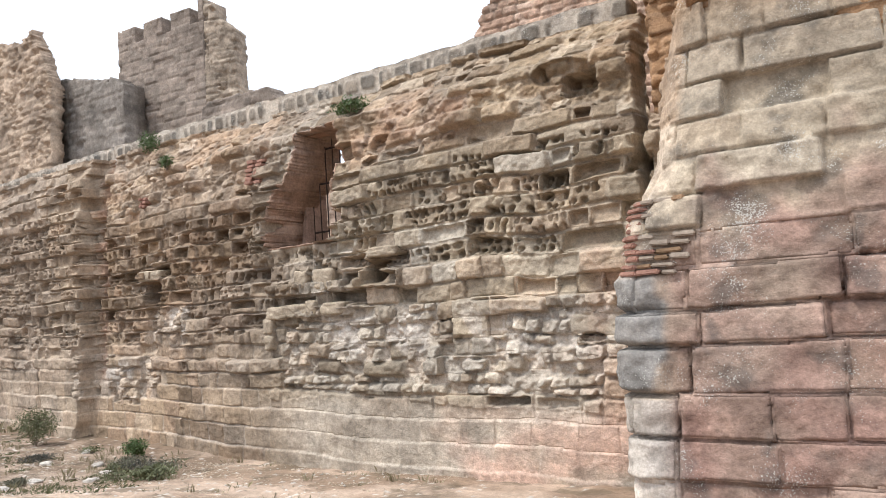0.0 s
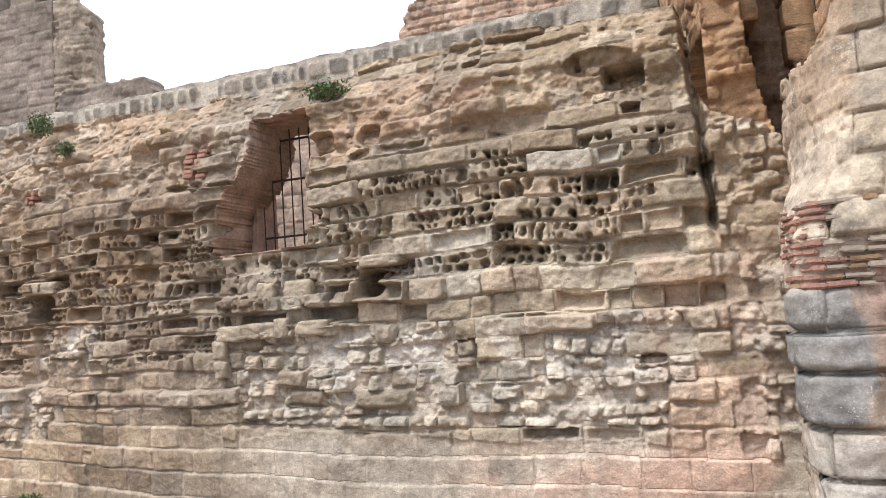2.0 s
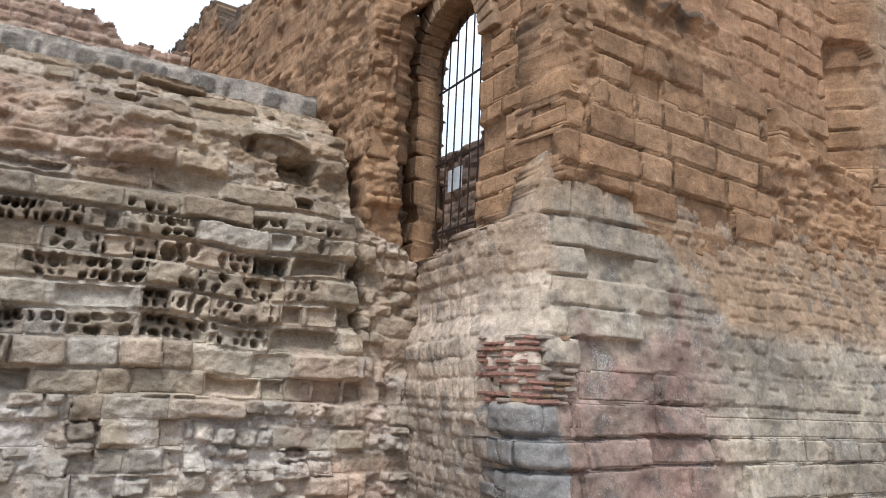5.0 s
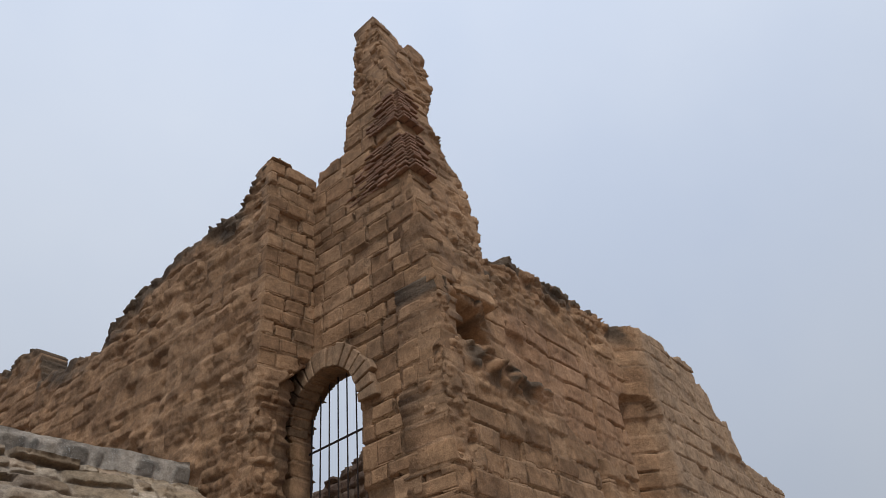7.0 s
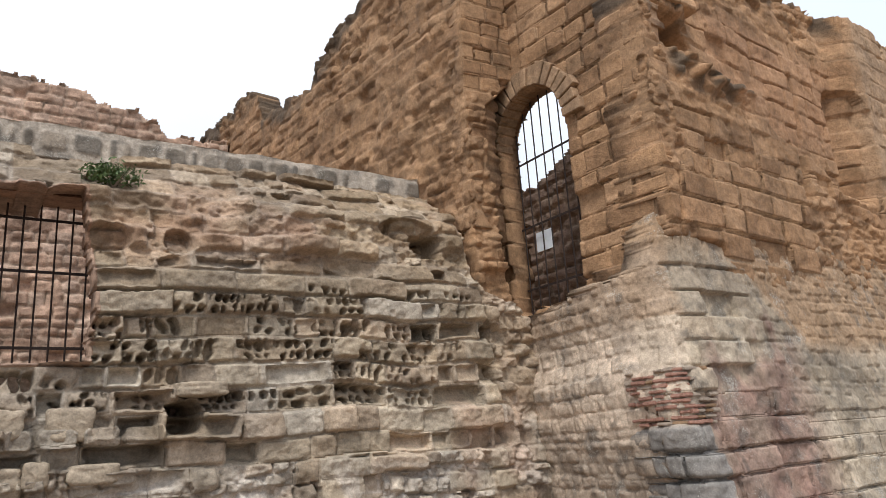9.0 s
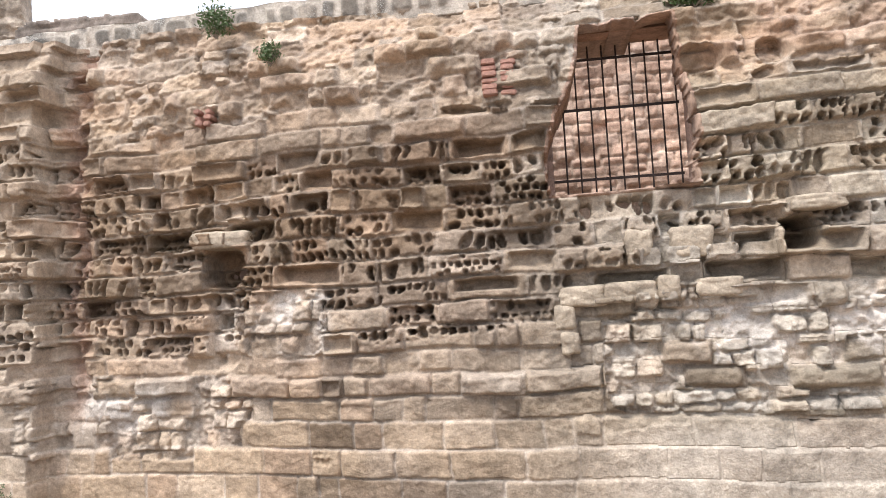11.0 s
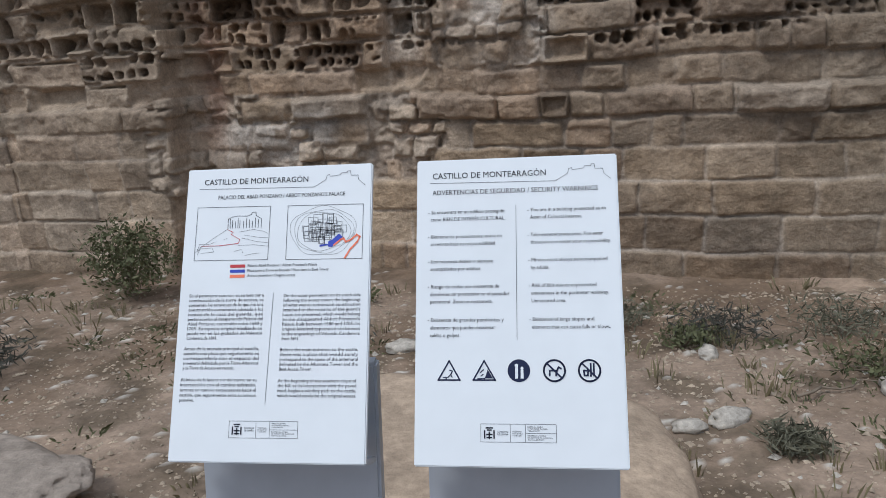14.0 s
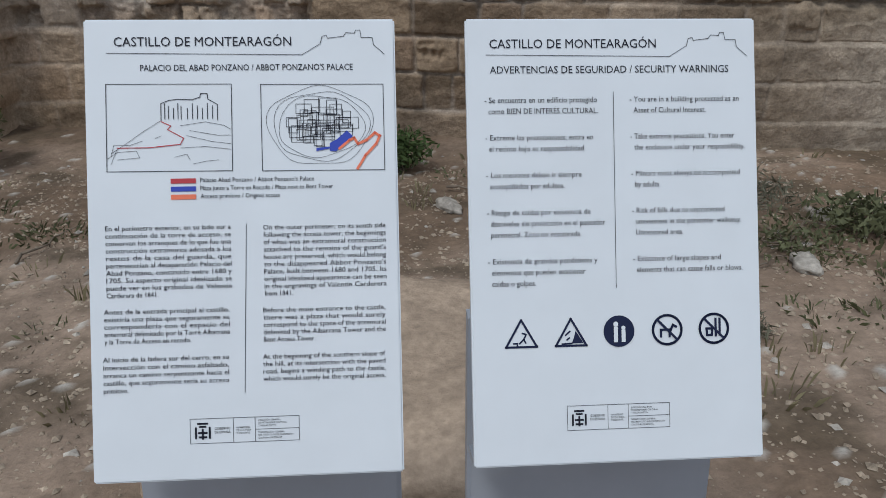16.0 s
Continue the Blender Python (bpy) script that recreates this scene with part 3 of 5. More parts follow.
def core(name, x0, x1, zb, zt, dy0, dy1, label):
    """Rubble core behind a stretch of the wall's face."""
    a = [(x0, face_y(x0, zb) + dy0, zb), (x1, face_y(x1, zb) + dy0, zb), (x1, face_y(x1, zt) + dy0, zt), (x0, face_y(x0, zt) + dy0, zt)]
    b = [(x0, face_y(x0, 6.3) + dy1, zb), (x1, face_y(x1, 6.3) + dy1, zb), (x1, face_y(x1, 6.3) + dy1, zt), (x0, face_y(x0, 6.3) + dy1, zt)]
    return prism(name, a + b, STONE, (0.3, 0.2, 0.15), label, "", parent=wall)


core("rubble_core", -20, -9.83, -1.5, 4.85, 0.9, 0.6, "rubble core of the castle wall")
core("rubble_core", -20, -9.95, 4.85, 6.3, 0.35, 0.1, "rubble core of the castle wall")
core("rubble_core", -7.9, -2.3, -1.5, 5.6, 0.8, 0.35, "rubble core of the castle wall")
core("rubble_core", -10.1, -7.9, -1.5, 3.2, 0.8, 0.35, "rubble core of the castle wall")
prism("lintel", [(-9.9, 10.15, 5.68), (-8.0, 10.1, 5.68), (-8.0, 10.6, 6.3), (-9.9, 10.7, 6.3), (-9.9, 10.8, 5.72), (-8.0, 10.8, 5.72), (-8.0, 10.8, 6.3), (-9.9, 10.8, 6.3)], STONE, (0.3, 0.18, 0.12), "rubble lintel over the window", "", parent=wall)
prism("sill", [(-9.95, 9.62, 2.9), (-7.95, 9.45, 2.9), (-7.95, 9.5, 3.3), (-9.95, 9.66, 3.3), (-9.95, 10.9, 2.9), (-7.95, 10.9, 2.9), (-7.95, 10.9, 3.4), (-9.95, 10.9, 3.4)], STONE, (0.36, 0.26, 0.19), "worn stone window sill", "", parent=wall)


def bars(name, origin, across, width, z0, z1, n, cross, r=0.013, label=""):
    """An iron grille: upright bars and cross bars, each a part."""
    g = tagged(new(name), label, "window grille")
    a = Vector(across).normalized()
    for k in range(n):
        p = Vector(origin) + a * (width * k / (n - 1))
        bm = bmesh.new()
        bmesh.ops.create_cone(bm, cap_ends=True, segments=8, radius1=r, radius2=r, depth=z1 - z0)
        bmesh.ops.translate(bm, vec=(p.x, p.y, (z0 + z1) / 2), verts=bm.verts)
        part("upright_bar", bm, IRON, g)
    for z in cross:
        bm = block(-0.03, width + 0.03, -0.006, 0.006, -0.02, 0.02)
        ang = math.atan2(a.y, a.x)
        bmesh.ops.transform(bm, matrix=pose(origin[0], origin[1], z, 0, 0, math.degrees(ang)), verts=bm.verts)
        part("cross_bar", bm, IRON, g)
    return g


bars("window_grille", (-9.83, 10.72, 0), (1, 0, 0), 1.85, 3.4, 6.1, 10, (3.7, 4.75, 5.5), label="rusty iron bar grille in the stone window")

# coping with dark field stones set in mortar
cx = np.arange(-46, -2.45, 0.025)
cz = np.arange(6.42, 7.0, 0.025)
CX, CZ = np.meshgrid(cx, cz)
def cope_y(x):
    return np.interp(-x, [2, 5, 8.5, 12, 15.2, 22, 45], [10.45, 10.6, 10.65, 10.75, 10.85, 11.2, 13.0])
sd, dd, lu, lv, nn = courses(CX, CZ, [6.3, 6.52, 6.9, 7.15], (0.16, 0.46), 31, 0.03)[:5]
RC = np.random.RandomState(5).rand(nn, 4)
inrow = (CZ > 6.52) & (CZ < 6.9)
pr = step(0.03, 0.07, dd + 0.02 * fbm(CX * 8, CZ * 8, 2)) * inrow * (RC[sd, 0] > 0.12)
ch = 0.03 * pr + 0.02 * fbm(CX * 5, CZ * 5, 4)
ctop = 6.93 + 0.05 * fbm(CX * 2.2, CX * 0 + 4, 3)
ccol = np.array((0.4, 0.345, 0.28)) * (1 - pr[..., None]) + pr[..., None] * palette(nn, 8, [(0.2, 0.17, 0.135), (0.27, 0.225, 0.175), (0.16, 0.14, 0.115)], (3, 3, 2))[sd]
cope = sheet("coping", np.stack([CX, cope_y(CX) - ch, np.minimum(CZ, ctop)], -1), NRM, np.ones((len(cz) - 1, len(cx) - 1), bool), ccol, COPE, None, 0.6)
tagged(cope, "mortared wall coping set with dark field stones", "coping", kind="structure")

# the wall goes on past the pilaster, finely honeycombed
ux2 = np.concatenate([np.arange(-46, -28, 0.08), np.arange(-28, -19.9, 0.026)])
vz2 = np.arange(-1.5, 6.6, 0.03)
U2, V2 = np.meshgrid(ux2, vz2)
h2, t2, _, _ = curtain(U2, V2, 23, 8.5)
t2 = 0.5 * t2 + 0.5 * np.where(V2 < 0.25 + 0.25 * fbm(U2 * 0.8, V2, 3), 0.46, 0.29)[..., None] * np.array((1.0, 0.81, 0.63))
wall2 = sheet("wall_curtain_far", np.stack([U2, face_y(U2, V2) - h2 - 0.42, V2], -1), NRM, np.ones((len(vz2) - 1, len(ux2) - 1), bool), t2, STONE, None, 0.8)
tagged(wall2, "older stretch of castle wall, finely honeycombed", "wall", kind="structure")

# ---- generic ruined masonry face ----
def masonry(name, p0, p1, z0, z1, top, res, rows, lens, colours, weights, seed, label, thick=0.5, bat=0.0, hole=None, rough=0.05, material=STONE, joint=0.03, category="wall", parent=None, tint=None, kind="structure", pieces=0, offs=0.06, ragged=0.12, side=None, bed=None, form=None, worn=None, plan=None, fleck=0.5, wear=1.0, slide=None, crust=0.0):
    """A wall face over the line p0-p1 (its outer side to the right of that way) or a bent plan, from z0 to z1, cut by top(u) and hole(u, v); form(u, v) brings it forward, worn(u, v) crumbles it."""
    p0, p1 = np.array(p0, float), np.array(p1, float)
    L = np.linalg.norm(p1 - p0) if plan is None else plan[0][-1]
    d = (p1 - p0) / np.linalg.norm(p1 - p0)
    n = np.array((d[1], -d[0], 0.0))
    u, v = np.arange(0, L + res * 0.5, res), np.arange(z0, z1, res)
    U, V = np.meshgrid(u, v)
    sid, e, lu, lv, cnt = courses(U, V, rows, lens, seed, 0.03)[:5]
    R = np.random.RandomState(seed + 5).rand(cnt, 5)
    R[:, 3] = 0.25 + 1.5 * R[:, 3] ** 2
    prof = step(0.004, 0.01 + joint * R[sid, 3], e + 0.01 * fbm(U * 9 + seed, V * 9, 3))
    h = prof * ((R[sid, 0] - 0.5) * offs + 0.02 * (R[sid, 1] - 0.5) * lu) - (1 - prof) * (0.03 + rough * 0.6 if bed is None else bed * R[sid, 3])
    h = h + rough * fbm(U * 1.4 + seed, V * 1.6, 4) + rough * 0.5 * fbm(U * 6, V * 7 + seed, 4)
    gone = (R[sid, 2] < 0.05)
    h = h - gone * prof * max(rough * 1.6, 0.09)
    decay = np.zeros(U.shape)
    if worn:
        decay = np.clip(worn(U, V), 0, 1)
        small, d2, _, _, n2 = courses(U, V, even(z0 - 0.3, z1 + 0.6, 0.2, seed + 70, 0.4), (0.16, 0.5), seed + 71, 0.13)[:5]
        r2 = np.random.RandomState(seed + 72).rand(n2, 2)
        lump = step(0.008, 0.03, d2 + 0.025 * fbm(U * 9, V * 9, 3)) * (r2[small, 0] > 0.3) * (0.03 + 0.09 * r2[small, 1])
        h = h * (1 - decay) + wear * decay * (lump - 0.09 + 0.1 * fbm(U * 1.6 + seed, V * 2.2, 4) + 0.045 * fbm(U * 9, V * 11, 4) - 0.05 * np.abs(fbm(U * 5, V * 6 + seed, 3)))
    if form:
        h = h + form(U, V)
    col = palette(cnt, seed + 9, colours, weights, 0.07)[sid]
    mean = np.average(np.array(colours), axis=0, weights=weights)
    col = (0.6 * col + 0.4 * mean) * (1 + fleck * fbm(U * 0.55 + seed, V * 0.7, 5) + 0.25 * fbm(U * 2.5, V * 3 + seed, 4))[..., None].clip(0.5, 1.6)
    pale = 0.3 if bed is None else 0.08
    col = col * (1 - pale * (1 - prof))[..., None] + pale * (1 - prof)[..., None] * np.array((0.42, 0.36, 0.28))
    if tint:
        col = tint(U, V, col)
    if crust:
        cap = crust * step(-0.75, -0.1, V - top(U) + 0.9 * fbm(U * 1.3 + seed, V * 1.8, 4))[..., None]
        col = col * (1 - cap) + cap * np.array((0.06, 0.05, 0.038))
    jag = ragged * (fbm(U * 2.2 + seed, V * 2.2, 3) + 0.5 * np.round(2.2 * fbm(U * 1.2 + seed, 0 * V + 2, 2)) * 0.5)
    keep = np.ones((len(v) - 1, len(u) - 1), bool)
    ku, kv = U[:-1, :-1] + res / 2, V[:-1, :-1] + res / 2
    if top:
        keep &= kv < top(ku) + jag[:-1, :-1]
    if side:
        keep &= side(ku + jag[:-1, :-1] * 0.5, kv)
    if hole:
        keep &= ~hole(ku, kv)
    P = np.empty(U.shape + (3,))
    if plan is None:
        P[..., 0] = p0[0] + d[0] * U + n[0] * (h - bat * (V - z0))
        P[..., 1] = p0[1] + d[1] * U + n[1] * (h - bat * (V - z0))
    else:
        at, px, py, nx, ny = plan
        P[..., 0] = np.interp(U, at, px) + np.interp(U, at, nx) * h
        P[..., 1] = np.interp(U, at, py) + np.interp(U, at, ny) * h
        if slide:
            dx, dy = slide(U, V)
            P[..., 0] += dx
            P[..., 1] += dy
    P[..., 2] = V
    sc = np.where((prof > 0.25) & (decay < 0.3), sid, -1)
    sc = np.where((sc[1:, 1:] == sc[:-1, :-1]) & (sc[1:, :-1] == sc[:-1, :-1]) & (sc[:-1, 1:] == sc[:-1, :-1]), sc[:-1, :-1], -1)
    use = []
    if pieces:
        for s in np.unique(sc):
            if s >= 0:
                r, c = np.nonzero((sc == s) & keep)
                if len(r) > 30 and r.min() > 2 and keep[r.min() - 3 : r.max() + 4, max(c.min() - 3, 0) : c.max() + 4].all():
                    use.append((s, r.min(), r.max() + 1, c.min(), c.max() + 1))
        use = use[:pieces]
    taken = np.isin(sc, [q[0] for q in use]) if use else np.zeros(keep.shape, bool)
    ob = sheet(name, P, n, keep & ~taken, col, material, parent, thick)
    tagged(ob, label, category, kind=kind) if not parent else tagged(ob, label)
    for s, r0, r1, c0, c1 in use:
        sheet("ashlar_block", P[r0 : r1 + 1, c0 : c1 + 1], n, ((sc == s) & keep)[r0:r1, c0:c1], col[r0 : r1 + 1, c0 : c1 + 1], material, ob, 0.25)
    return ob


GREYSAND = [(0.31, 0.255, 0.185), (0.34, 0.285, 0.215), (0.28, 0.22, 0.155)]


def redden(U, V, col):
    """Red sandstone below about three metres and a half, buff above."""
    k = (1 - step(2.6, 3.1, V - 0.3 * (U - 0.5) + 0.7 * fbm(U * 1.6, V * 1.6, 3)))[..., None] * (0.75 + 0.5 * fbm(U * 1.1 + 5, V * 1.4, 3))[..., None].clip(0.35, 1) * (1 - step(2.2, 3.6, U))[..., None]
    lum = col.mean(-1, keepdims=True) / 0.3
    return col * (1 - k) + k * (0.85 + 0.5 * fbm(U * 1.9 + 3, V * 2.3, 3))[..., None] * lum * np.array((0.245, 0.142, 0.112))


def rounded(points, r=0.22):
    """A plan line with rounded corners: arc length, places and outward normals."""
    pts = np.array(points, float)
    seg = np.hypot(*np.diff(pts, axis=0).T)
    raw = np.concatenate([[0], np.cumsum(seg)])
    at = np.arange(0, raw[-1], 0.02)
    soft = np.exp(-0.5 * (np.arange(-30, 31) * 0.02 / r) ** 2)
    soft /= soft.sum()
    px, py = [np.convolve(np.concatenate([np.linspace(2 * c[0] - c[30], c[0], 30, False), c, np.linspace(c[-1], 2 * c[-1] - c[-31], 31)[1:]]), soft, "valid") for c in (np.interp(at, raw, pts[:, 0]), np.interp(at, raw, pts[:, 1]))]
    dx, dy = np.gradient(px, at), np.gradient(py, at)
    m = np.hypot(dx, dy)
    return at, px, py, dy / m, -dx / m


FOOT_PLAN = [(-1.1, 9.75), (-1.32, 7.6), (-1.46, 6.3), (-1.42, 5.38), (16, 6.62)]
CORNER = 2.161 + 1.307 + 0.921


def foot_tint(U, V, col):
    """Buff and pale rubble on the west side; red sandstone below and buff above on the south; pale crumbling mortar at the corner, with grey lichened stone low down."""
    W = U - CORNER
    up = (0.65 * step(3.3, 5.0, V))[..., None]
    south = redden(W - 0.35, V, col * (1 - up) + up * np.array((0.28, 0.215, 0.15)))
    k = step(0.1, 0.3, W)[..., None]
    col = np.array((0.4, 0.315, 0.235)) * (col.mean(-1, keepdims=True) / 0.26) * (1 - k) + k * south
    k = (box(W, V, -0.7, 0.42, 2.9, 7, 0.12) + box(W, V, -0.9, 0.5, -2, 0.95, 0.15) + 0.6 * box(W, V, -0.5, 0.5, 0.9, 2.9, 0.1)).clip(0, 1)[..., None]
    pale = np.where((V < 0.95)[..., None], np.array((0.47, 0.42, 0.36)), np.where((V > 3.7)[..., None], np.array((0.34, 0.242, 0.16)), np.array((0.43, 0.345, 0.255)))) * (1 + 0.4 * fbm(U * 2.5, V * 2.5, 4))[..., None]
    col = col * (1 - 0.8 * k) + 0.8 * k * pale
    brown = (0.6 * step(3.3, 4.0, V) * (1 - step(-0.6, 0.0, W)))[..., None]
    col = col * (1 - brown) + brown * np.array((0.34, 0.235, 0.15))
    high = step(4.6, 5.1, V + 1.6 * step(2.0, 4.0, W) + 0.15 * fbm(U * 1.3, V * 1.3, 3))[..., None]
    col = col * (1 - 0.8 * high) + 0.8 * high * np.array((0.31, 0.2, 0.115))
    dark = (box(W + 0.15 * fbm(U * 4, V * 4, 2), V, -0.5, 0.46, 1.0, 2.15, 0.06))[..., None]
    return col * (1 - 0.85 * dark) + 0.85 * dark * np.array((0.17, 0.165, 0.155))


def foot_form(U, V):
    """Three rounded grey stones bulge at the corner."""
    W = U - CORNER
    return 0.09 * np.interp(V, [1.0, 1.06, 1.4, 1.47, 1.53, 1.74, 1.8, 1.86, 2.1, 2.18], [0, 1, 1, 0.1, 0.75, 0.75, 0.05, 0.85, 0.85, 0]) * box(W + 0.1 * fbm(U * 3, V * 3, 2), V, -0.5, 0.42, 0, 3, 0.06)


def foot_slide(U, V):
    """The foot leans back to the north; its corner is broken away above the brick patch."""
    W = U - CORNER
    bite = np.interp(V, [-1, 2.0, 2.4, 2.8, 3.1, 3.6, 4.4, 5.6], [0, 0, 0.02, 0.1, 0.26, 0.38, 0.48, 0.52]) * np.exp(-np.abs(W / 0.75) ** 2)
    west = 0.16 * step(2.8, 3.4, V) * (1 - step(-0.9, 0.5, W))
    return 0.8 * bite + west, 0.16 * (V + 0.9) + 0.55 * bite


def foot_worn(U, V):
    W = U - CORNER
    return np.clip(0.9 * box(W, V, -4.6, 0.3, 2.9, 7, 0.2) + 0.85 * box(W, V, -4.6, -0.6, -1, 3, 0.3) + 0.9 * box(W, V, 2.6, 30, 2.2, 7, 0.6), 0, 1)


FOOT_ROWS = [-1, -0.6, -0.16, 0.25, 0.62, 1.02, 1.47, 1.8, 2.2, 2.58, 2.96, 3.33, 3.7, 4.08, 4.5, 4.95, 5.4, 5.8]
masonry("tower_foot", (-1.3, 7.0), (9, 6.1), -0.9, 5.6, lambda u: np.interp(u, [0, 1.5, 2.1, 2.9, 4.3, 4.9], [4.05, 4.1, 4.15, 4.25, 4.6, 5.3]), 0.026, FOOT_ROWS, (0.5, 1.35), GREYSAND, (2, 2, 1), 41, "red and buff ashlar foot of the tower, its corner broken away", 0.6, 0.0, None, 0.07, ASHLAR, 0.013, tint=foot_tint, pieces=150, offs=0.1, bed=0.08, ragged=0.2, plan=rounded(FOOT_PLAN), form=foot_form, worn=foot_worn, wear=0.42, slide=foot_slide)
masonry("jamb_wall", (-1.9, 10.35), (-0.6, 10.3), 3.4, 8.9, None, 0.035, even(3.4, 9.2, 0.3, 4), (0.25, 0.55), [(0.28, 0.18, 0.115), (0.24, 0.15, 0.095), (0.3, 0.21, 0.145)], (2, 2, 1), 44, "orange rubble beside the arched window", 0.7, 0.0, None, 0.16, STONE, 0.05, ragged=0.2, worn=lambda u, v: 1 + 0 * u)
# tower south face above the foot
def south_top(u):
    return np.interp(u, [0, 1.2, 1.5, 1.62, 1.9, 2.6, 3.0, 5.6, 7.2, 8.0, 11.4, 11.5, 12.1, 12.2, 13.1, 13.2, 14.5, 17.5, 24], [9.3, 9.3, 9.5, 9.8, 10.5, 11.05, 11.2, 11.55, 11.45, 11.25, 11.2, 10.8, 10.6, 10.0, 9.9, 9.3, 8.8, 8.5, 8.9])


def south_form(U, V):
    """Set back above a broken ledge, a cave under the corner remnant, a groove, a slot and a shallow arched recess beside a forward block of ashlar."""
    ledge = np.interp(U, [0, 0.4, 1.0, 2.4, 3.1, 3.6, 5.0, 6.5], [9.6, 8.7, 8.45, 8.35, 8.1, 7.6, 7.2, 6.6]) + 0.3 * fbm(U * 1.7, V * 1.2, 3)
    back = step(-0.12, 0.12, V - ledge) * step(1.2, 2.0, U + 0.2 * fbm(V * 2, U, 2)) * (1 - step(7.6, 8.0, U))
    cave = box(U + 0.2 * fbm(U * 2, V * 2, 3), V + 0.22 * (U - 1.0), 0.45, 1.75, 8.35, 8.95, 0.12)
    groove = box(U, V, 5.6, 5.74, 7.8, 9.3, 0.03)
    slot = box(U, V, 4.5, 4.85, 6.2, 7.15, 0.06)
    hood = (np.abs(U - 7.6) < 0.5) & (V > 6.8) & (V < 8.9 + np.sqrt(np.maximum(0, 0.25 - (U - 7.6) ** 2)))
    lump = box(U, V, 0.9, 3.1, 7.7, 8.35, 0.2) * np.maximum(0, fbm(U * 2.2, V * 2.2, 3) + 0.15)
    return -0.7 * (1 - step(4.75, 4.95, V)) * (1 - step(1.0, 1.4, U)) - 0.4 * back - 0.9 * cave - 0.2 * groove - 0.35 * slot - 0.22 * hood * (1 - back) - 0.25 * hood * back + 0.12 * step(8.0, 8.2, U) * (V > 5) + 0.45 * lump


def south_worn(U, V):
    top = south_top(U)
    return np.clip(step(-1.5, -0.7, V - top + 0.8 * fbm(U * 1.1, V * 1.4, 3)) * (1 - step(7.4, 7.9, U)) + box(U, V, -1, 0.55, 4, 8.2, 0.12) * step(-0.1, 0.2, fbm(U * 2, V * 1.5, 3)) + 0.8 * box(U, V, 4.6, 7.9, 4, 6.6, 0.3) + 0.6 * box(U, V, 0.8, 3.1, 7.4, 8.4, 0.2), 0, 1)


def south_tint(U, V, c):
    """Dark lichen on the ledge and the broken top, rusty brickwork above the ledge, paler ashlar beyond."""
    rust = box(U, V, 2.4, 7.6, 7.6, 9.9, 0.4)[..., None]
    c = c * (1 - 0.5 * rust) + 0.5 * rust * np.array((0.33, 0.185, 0.105))
    pale = step(7.9, 8.3, U)[..., None]
    c = c * (1 - 0.5 * pale) + 0.5 * pale * np.array((0.4, 0.29, 0.19))
    moss = (step(-0.12, 0.12, fbm(U * 2.1, V * 2.6, 4)) * np.clip(box(U, V, 0.7, 3.2, 7.7, 8.6, 0.2) + step(-0.8, -0.2, V - south_top(U)) * (U < 8), 0, 1))[..., None]
    return c * (1 - 0.8 * moss) + 0.8 * moss * np.array((0.06, 0.052, 0.04))


masonry("tower_south", (-0.62, 6.3), (22.4, 8.13), 4.3, 12.0, south_top, 0.036, even(4.2, 16.5, 0.42, 8, 0.12), (0.5, 1.2), BROWN, (3, 2, 3, 1), 47, "brown ashlar south face of the ruined tower", 0.9, 0.0, None, 0.05, STONE, 0.012, offs=0.06, bed=0.1, ragged=0.2, tint=south_tint, pieces=110, form=south_form, worn=south_worn, fleck=0.3)
masonry("tower_spire", (-0.64, 6.36), (2.0, 6.36), 9.2, 17.4, lambda u: np.interp(u, [0, 0.7, 0.95, 1.1, 1.5], [17.3, 17.2, 16.6, 17.3, 17.2]), 0.035, even(9.2, 17.6, 0.36, 9), (0.35, 0.8), BROWN, (3, 2, 3, 1), 48, "tall broken remnant of the tower corner", 0.7, 0.14, None, 0.05, STONE, 0.014, offs=0.07, bed=0.07, ragged=0.3, fleck=0.3, worn=lambda u, v: 0.9 * step(0.2, 0.5, v * 0.02 + fbm(u * 1.5, v * 1.1, 3)), side=lambda u, v: u < np.interp(v, [9.2, 9.8, 11.4, 12.9, 13.6, 14, 15, 15.7, 17.1], [1.6, 1.62, 1.9, 1.55, 1.28, 1.1, 1.4, 1.6, 1.6]))
